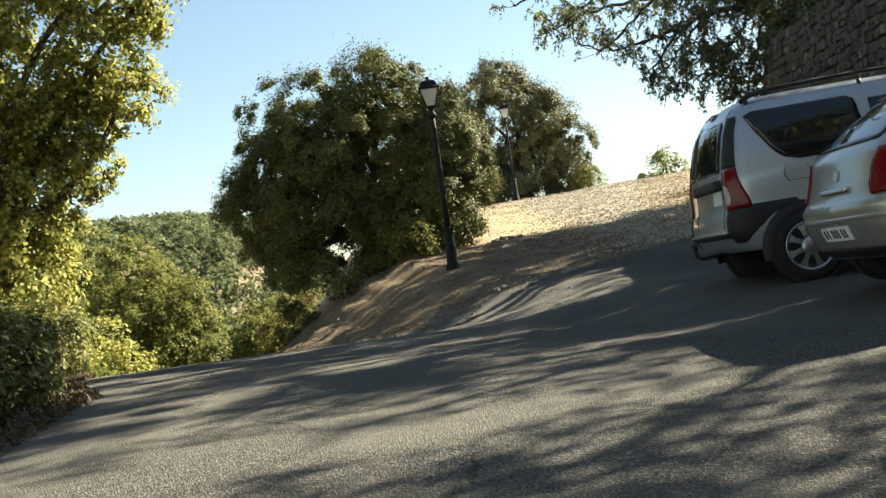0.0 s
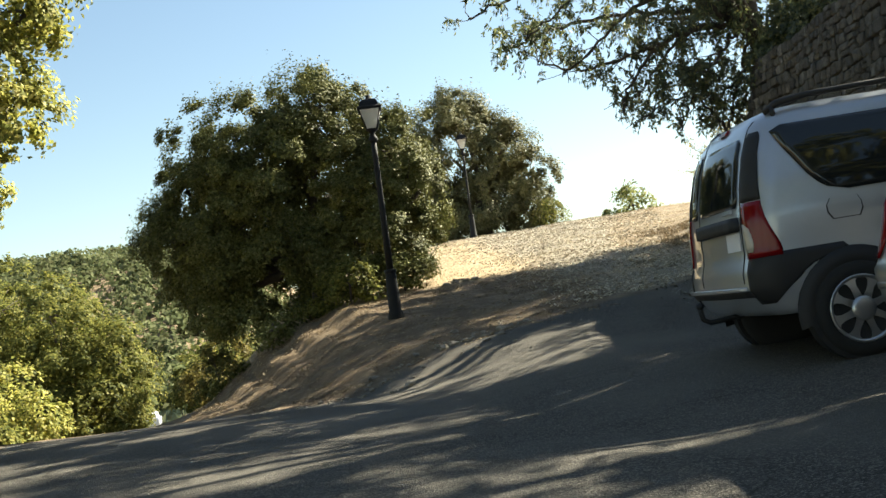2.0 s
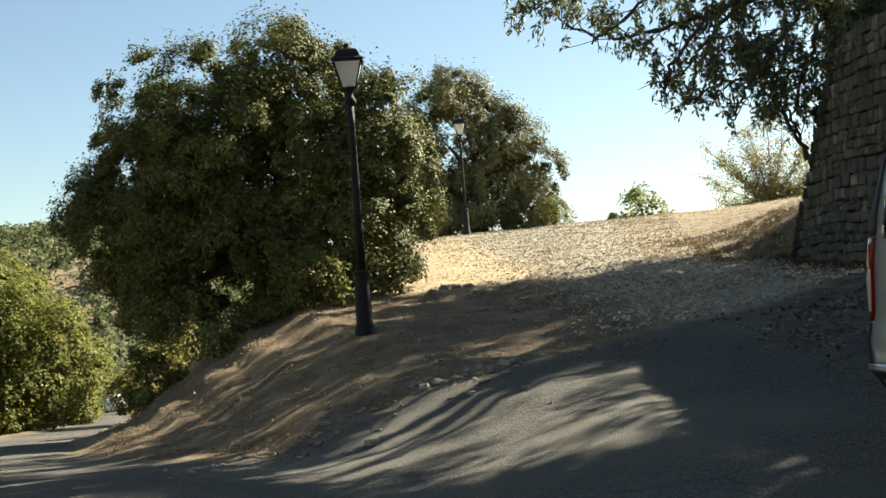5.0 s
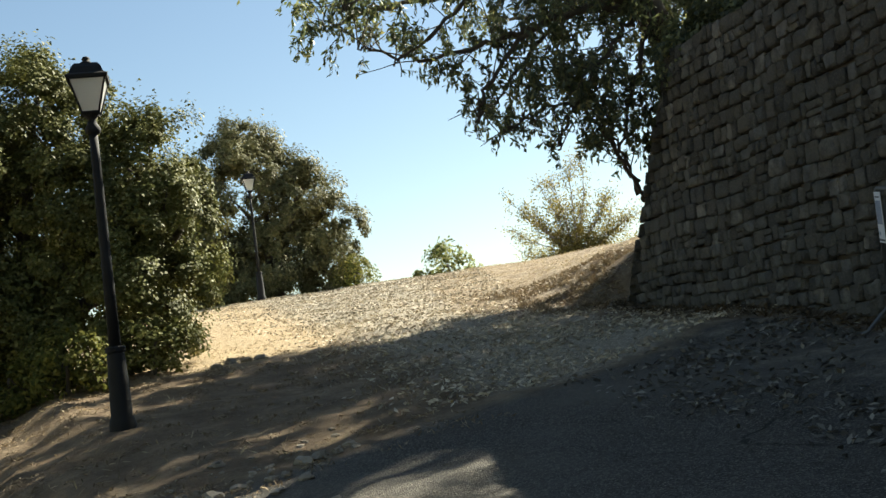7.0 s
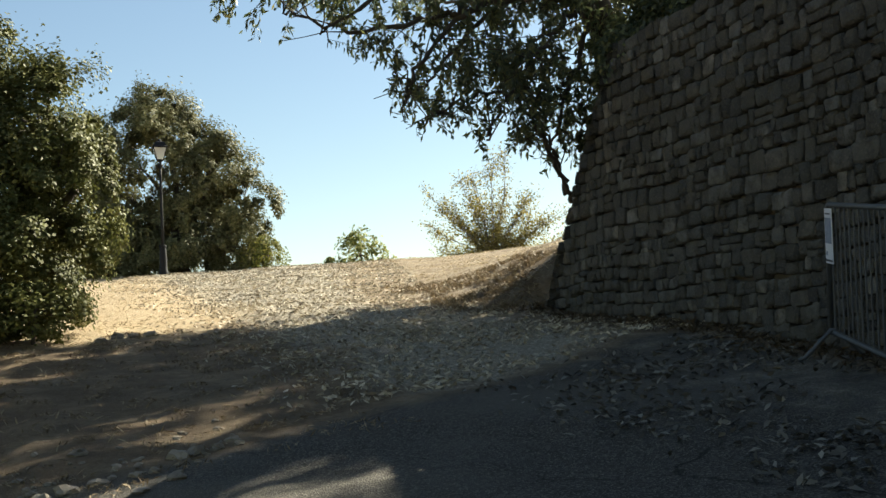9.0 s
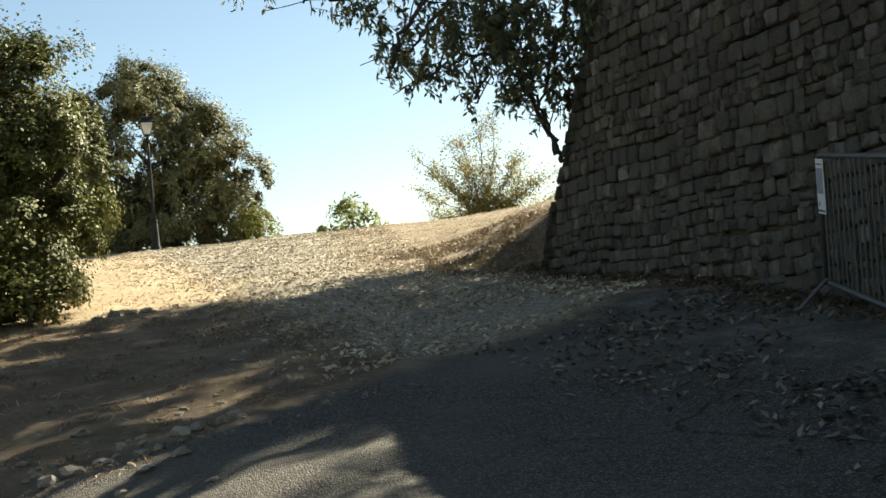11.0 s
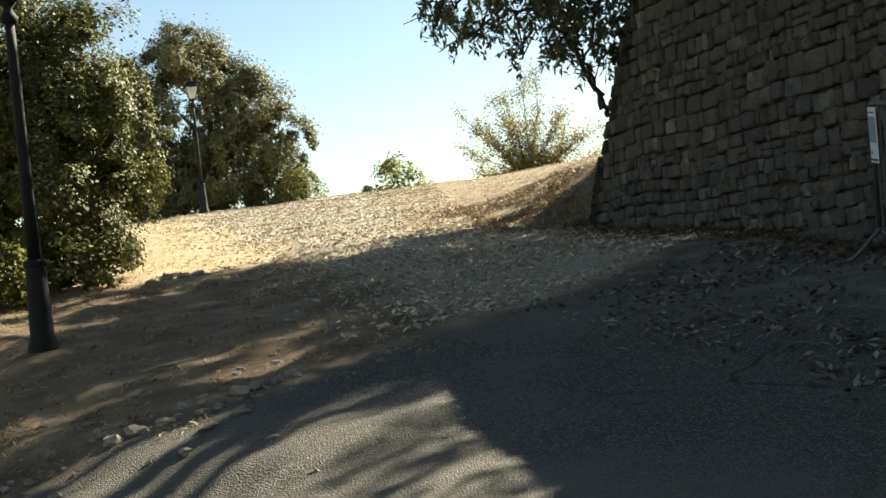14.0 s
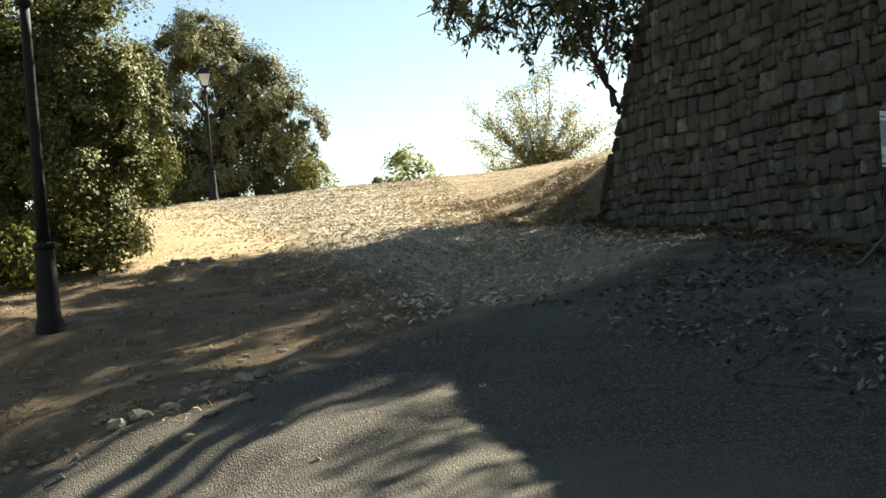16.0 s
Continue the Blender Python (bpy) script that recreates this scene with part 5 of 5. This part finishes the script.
def build_far_car():
    x, y = -23.6, 106.0
    car = thing("car", pose(x, y, h(x, y), 0, 0, 100), "small white car parked on the road below", "car")
    b = Bodywork((0.22, 0.30, 0.5, 0.8, 0.95, 1.20, 1.38, 1.43), (0.1, 0.03, 0.0, 0.03, 0.1, 0.45, 0.8, 1.1), (3.9, 3.98, 4.0, 3.9, 3.2, 2.7, 2.4, 2.1),
                 (0.78, 0.81, 0.83, 0.83, 0.81, 0.72, 0.62, 0.45), (0.2, 0.22, 0.25, 0.25, 0.25, 0.25, 0.24, 0.22))
    part("body", b.shell(0.22, 1.43, 0.08), M_WHITE, car, "white painted body", True)
    for sgn in (1, -1):
        part("side_window", b.panel([(z, sgn * b.along(p, z), sgn * b.along(q, z)) for z, p, q in ((0.97, 0.7, 2.6), (1.30, 1.0, 2.4))], 0.01, 6), M_GLASS, car, "dark side window")
        for wx in (0.7, 3.1):
            wheel(car, wx, -sgn * 0.84, 0.3, -sgn, 5)
    part("rear_window", b.panel(((0.98, -0.5, 0.5), (1.30, -0.44, 0.44)), 0.01, 6), M_GLASS, car, "dark rear window")


# ---------------------------------------------------------------- barrier and poster
def build_barrier():
    a, b = Vector((6.46, 19.2, 0)), Vector((5.64, 17.02, 0))
    way = (b - a).normalized()
    length = (b - a).length
    za, zb = h(a.x, a.y), h(b.x, b.y)
    lean = math.degrees(math.atan2(zb - za, length))
    bar = thing("crowd_barrier", Matrix.Translation((a.x, a.y, za)) @ pose(0, 0, 0, 0, 0, math.degrees(math.atan2(way.y, way.x))) @ pose(0, 0, 0, 0, -lean, 0), "grey galvanised crowd barrier standing in front of the stone wall", "barrier")
    s = Shape()
    z0, z1 = 0.20, 1.16
    s.tube([(0, 0, z0), (0, 0, z1 - 0.05), (0.02, 0, z1 - 0.015), (0.06, 0, z1), (length - 0.06, 0, z1), (length - 0.02, 0, z1 - 0.015), (length, 0, z1 - 0.05), (length, 0, z0), (0, 0, z0)], 0.019, 8)
    part("rail_frame", s, M_ZINC, bar, "", True)
    n = 20
    for k in range(1, n):
        s = Shape()
        s.tube([(length * k / n, 0, z0), (length * k / n, 0, z1)], 0.007, 6)
        part("upright", s, M_ZINC, bar)
    for q in (0.06, length - 0.06):
        s = Shape()
        s.tube([(q, -0.27, 0.0), (q, -0.22, 0.02), (q, -0.02, z0 + 0.02), (q, 0.02, z0 + 0.02), (q, 0.22, 0.02), (q, 0.27, 0.0)], 0.016, 8)
        part("foot", s, M_ZINC, bar, "", True)
    post = thing("poster", bar.matrix_world @ pose(0.14, -0.028, 0.935), "white printed notice with a photograph tied to the barrier", "poster")
    side = -1
    s = Shape()
    s.box(-0.10, 0.10, -0.002, 0.002, -0.21, 0.20)
    part("sheet", s, M_PAPER, post)
    for x0, x1, p, q, mat, label in ((-0.08, 0.08, -0.06, 0.13, M_PHOTO, "blue-grey photograph"), (-0.095, 0.095, -0.195, -0.18, M_INK, ""), (-0.07, -0.03, -0.15, -0.12, M_PHOTO, ""), (-0.07, 0.06, 0.155, 0.165, M_INK, "")):
        for face in (-1, 1):
            s = Shape()
            s.box(x0, x1, face * 0.0045 - 0.001, face * 0.0045 + 0.001, p, q)
            part("print", s, mat, post, label)


# ---------------------------------------------------------------- loose things on the ground
def rock(x, y, size, rng, sink=0.3):
    s = Shape()
    bm = bmesh.new()
    bmesh.ops.create_icosphere(bm, subdivisions=2, radius=1)
    off = Vector((rng.uniform(0, 90), rng.uniform(0, 90), 0))
    k = (rng.uniform(0.8, 1.3), rng.uniform(0.7, 1.1), rng.uniform(0.45, 0.75))
    for v in bm.verts:
        d = 1 + 0.5 * noise.noise(v.co * 1.4 + off) + 0.3 * noise.noise(v.co * 3.2 + off)
        v.co = Vector((v.co.x * k[0], v.co.y * k[1], v.co.z * k[2])) * d * size
    me = bpy.data.meshes.new("rock")
    bm.to_mesh(me)
    bm.free()
    me.materials.append(M_ROCK)
    ob = new("rock", me)
    ob.matrix_world = pose(x, y, h(x, y) + size * (0.4 - sink), 0, 0, rng.uniform(0, 360))
    return tagged(ob, "rough pale limestone rock half sunk in the dry earth", "rock", "rocks along the edge of the tar")


def scatter_rocks():
    rng = random.Random(3)
    # along the broken edge of the tar, and a few at the edge of the grass
    for k in range(120):
        t = rng.random()
        x = -1.2 + 3.3 * t + rng.gauss(0, 0.22)
        y = 17.1 + 2.6 * t + rng.gauss(0.08, 0.3)
        rock(x, y, rng.uniform(0.01, 0.035), rng)
    for x, y, r in ((0.82, 18.5, 0.055), (0.95, 18.55, 0.07), (1.12, 18.62, 0.055), (1.34, 18.67, 0.045), (1.2, 18.7, 0.035), (1.62, 19.17, 0.07), (1.73, 19.2, 0.08), (1.86, 19.22, 0.05), (2.0, 19.25, 0.04), (1.66, 17.72, 0.035), (1.2, 17.86, 0.045), (0.46, 18.67, 0.05), (5.11, 21.0, 0.05), (1.55, 18.35, 0.065), (1.35, 18.2, 0.05), (0.35, 17.35, 0.06), (0.15, 17.25, 0.05), (1.35, 26.2, 0.09), (1.55, 26.3, 0.09), (1.75, 26.35, 0.08), (1.15, 26.0, 0.07), (-0.1, 18.4, 0.06), (1.0, 19.5, 0.06), (5.25, 21.5, 0.08), (1.75, 16.9, 0.025)):
        rock(x, y, r, rng)


def litter_and_grass():
    rng = np.random.default_rng(17)
    # dead leaves lying on the track
    n = 34000
    x, y = rng.uniform(0.6, 9.5, n), 19.5 + rng.uniform(0, 1, n) ** 1.3 * 29
    keep = (x < np.interp(y, (24, 25.5, 27, 31, 48), (6.9, 6.4, 6.1, 6.6, 10))) & (y > 19.3 + 0.5 * np.clip(x - 1.5, -3, 4.5))
    keep &= rng.random(n) < smooth01((x - 1.9 + 0.06 * (y - 22)) / 1.8)
    keep &= np.array([noise.noise(Vector((a * 0.7, b * 0.7, 0))) > -0.25 - 0.5 * (rng.random()) for a, b in zip(x, y)])
    x, y = x[keep], y[keep]
    at = np.stack([x, y, terrain(x, y) + 0.015], 1)
    way = rng.normal(0, 1, at.shape) * np.array([1, 1, 0.12])
    me = leaf_mesh("fallen_leaves", at, way * 2, 0.095, 0.036, M_DRY, rng)
    co = np.zeros(len(me.vertices) * 3, np.float32)
    me.vertices.foreach_get("co", co)
    co = co.reshape(-1, 3)
    g = terrain(co[:, 0], co[:, 1])
    co[:, 2] = g + 0.004 + np.clip(co[:, 2] - g, -0.01, 0.06) * 0.6 + 0.006
    me.vertices.foreach_set("co", co.ravel())
    tagged(new("fallen_leaves", me), "pale dry fallen leaves strewn over the sloping track", "leaves", kind="stuff")
    # dull grey-brown leaves in drifts on the tar in front of the wall
    dx, dy = rng.uniform(4.2, 6.7, 70), rng.uniform(14.5, 20.8, 70)
    x = np.minimum(6.8, np.repeat(dx, 30) + rng.normal(0, 0.2, 2100))
    y = np.repeat(dy, 30) + rng.normal(0, 0.26, 2100)
    at = np.stack([x, y, terrain(x, y) + 0.016], 1)
    me = leaf_mesh("dull_leaves", at, np.array([0, 0, 1.5]) + rng.normal(0, 0.3, at.shape), 0.08, 0.035, M_DULL, rng)
    tagged(new("dull_leaves", me), "dull grey-brown dead leaves drifted on the tar by the wall", "leaves", kind="stuff")
    # dry grass on the mound, the slope and the bank
    n = 60000
    x, y = rng.uniform(-8, 13, n), 16.5 + rng.uniform(0, 1, n) * 36
    toe = mound_toe(y)
    grassy = np.where(x < 2.2, 1.0, 0.22) + np.where(x > 7.0, 0.8, 0)
    keep = (x > toe + 0.4) & (rng.random(n) < grassy) & ((y > 23.0 + 0.5 * np.clip(x, -3, 4.5)) | ((y > 17.6) & (x < 1.6) & (y > 18.6 + 0.6 * x))) & (rng.random(n) < 0.3 + 0.7 * smooth01((y - 24) / 4)) & ~((y < 26) & (x > 6.3))
    keep &= np.array([noise.noise(Vector((a * 0.6, b * 0.6, 3))) > -0.1 for a, b in zip(x, y)])
    x, y = x[keep], y[keep]
    tall = rng.uniform(0.03, 0.1, len(x))
    at = np.stack([x, y, terrain(x, y) + tall * 0.3], 1)
    me = leaf_mesh("dry_grass", at, np.array([0, 0, 1.2]) + rng.normal(0, 0.3, at.shape), 0.10, 0.013, M_STRAW, rng)
    tagged(new("dry_grass", me), "short dry straw-coloured grass on the mound and slope", "grass", kind="stuff")
    # dead tufts on the bare earth of the mound
    cx, cy = rng.uniform(-3.5, 3.2, 700), rng.uniform(16.6, 27, 700)
    ok = (cx > mound_toe(cy) + 0.3) & (cy > 18.4 + 0.5 * np.clip(cx - 1.5, -3, 4.5))
    cx, cy = np.repeat(cx[ok], 16), np.repeat(cy[ok], 16)
    x, y = cx + rng.normal(0, 0.07, len(cx)), cy + rng.normal(0, 0.05, len(cx))
    at = np.stack([x, y, terrain(x, y) + 0.02], 1)
    me = leaf_mesh("dead_grass", at, np.array([0, 0, 1.4]) + rng.normal(0, 0.5, at.shape), 0.06, 0.011, M_TUFT, rng)
    tagged(new("dead_grass", me), "low dead brown tufts on the bare mound", "grass", kind="stuff")
    # rough dry grass on the earth bank at the end of the wall
    n = 5200
    x, y = rng.uniform(5.7, 7.9, n), rng.uniform(25.9, 31, n)
    keep = np.array([noise.noise(Vector((a * 1.6, b * 1.6, 8))) > -0.15 for a, b in zip(x, y)])
    x, y = x[keep], y[keep]
    at = np.stack([x, y, terrain(x, y) + 0.03], 1)
    me = leaf_mesh("bank_grass", at, np.array([0, 0, 0.6]) + rng.normal(0, 0.6, at.shape), 0.15, 0.02, M_TUFT, rng)
    tagged(new("bank_grass", me), "rough brown grass on the earth bank by the wall", "grass", kind="stuff")
    # dry grass on the earth above the wall
    n = 2600
    y = rng.uniform(15, 24.5, n)
    x = wall_x(y) + 0.45 + np.abs(rng.normal(0, 0.8, n))
    at = np.stack([x, y, terrain(x, y) + 0.04], 1)
    me = leaf_mesh("terrace_grass", at, np.array([0, 0, 0.6]) + rng.normal(0, 0.6, at.shape), 0.17, 0.022, M_STRAW, rng)
    tagged(new("terrace_grass", me), "dry grass on the earth above the stone wall", "grass", kind="stuff")
    # brown weeds along the verge of the lot
    n = 4200
    y = rng.uniform(5, 17, n)
    x = np.interp(y, (0, 8.4, 11.3, 14, 18), (-2.6, -2.8, -3.1, -4.2, -5.2)) + 0.05 - np.abs(rng.normal(0, 0.5, n))
    at = np.stack([x, y, terrain(x, y) + 0.03], 1)
    me = leaf_mesh("verge_weeds", at, np.array([0, 0, 0.5]) + rng.normal(0, 0.6, at.shape), 0.14, 0.022, M_WEED, rng)
    tagged(new("verge_weeds", me), "dead brown weeds along the verge of the lot", "weeds", kind="stuff")
    # strip of dry weeds at the foot of the wall
    n = 1800
    y = rng.uniform(15, 26, n)
    x = wall_x(y) - 0.08 - np.abs(rng.normal(0, 0.22, n))
    at = np.stack([x, y, terrain(x, y) + 0.03], 1)
    me = leaf_mesh("weeds", at, np.array([0, 0, 0.9]) + rng.normal(0, 0.4, at.shape), 0.13, 0.02, M_WEED, rng)
    tagged(new("weeds", me), "dry weeds along the foot of the stone wall", "weeds", kind="stuff")


def build_fence():
    fence = thing("mesh_fence", pose(-25, 112, 0), "green wire mesh fence beside the road below", "fence")
    xs = np.linspace(-3, 9, 9)
    for k, x in enumerate(xs):
        z = h(-25 + x, 112)
        s = Shape()
        s.tube([(x, 0, z - 0.2), (x, 0, z + 1.6)], 0.04, 6)
        part("post", s, M_FENCE, fence)
        if k:
            s = Shape()
            zp = h(-25 + xs[k - 1], 112)
            for j in range(13):
                t = 1.55 * j / 12
                s.tube([(xs[k - 1], 0, zp + t), (x, 0, z + t)], 0.012, 4)
            for j in range(1, 12):
                u = j / 12
                xx = xs[k - 1] + (x - xs[k - 1]) * u
                s.tube([(xx, 0, zp + (z - zp) * u), (xx, 0, zp + (z - zp) * u + 1.55)], 0.012, 4)
            part("mesh_panel", s, M_FENCE, fence)


# ---------------------------------------------------------------- put it all together
street_lamp(0.21, 21.88, "black iron street lamp with a four-sided lantern on the mound")
street_lamp(2.75, 42.0, "black iron street lamp with a pale lantern beside the far oak", 0.75)
street_lamp(-21.0, 107.0, "small street lamp by the road far below")
build_van()
build_car()
build_barrier()
build_far_car()
build_fence()
plant_trees()
far_woods()
scatter_rocks()
litter_and_grass()
build_wall()
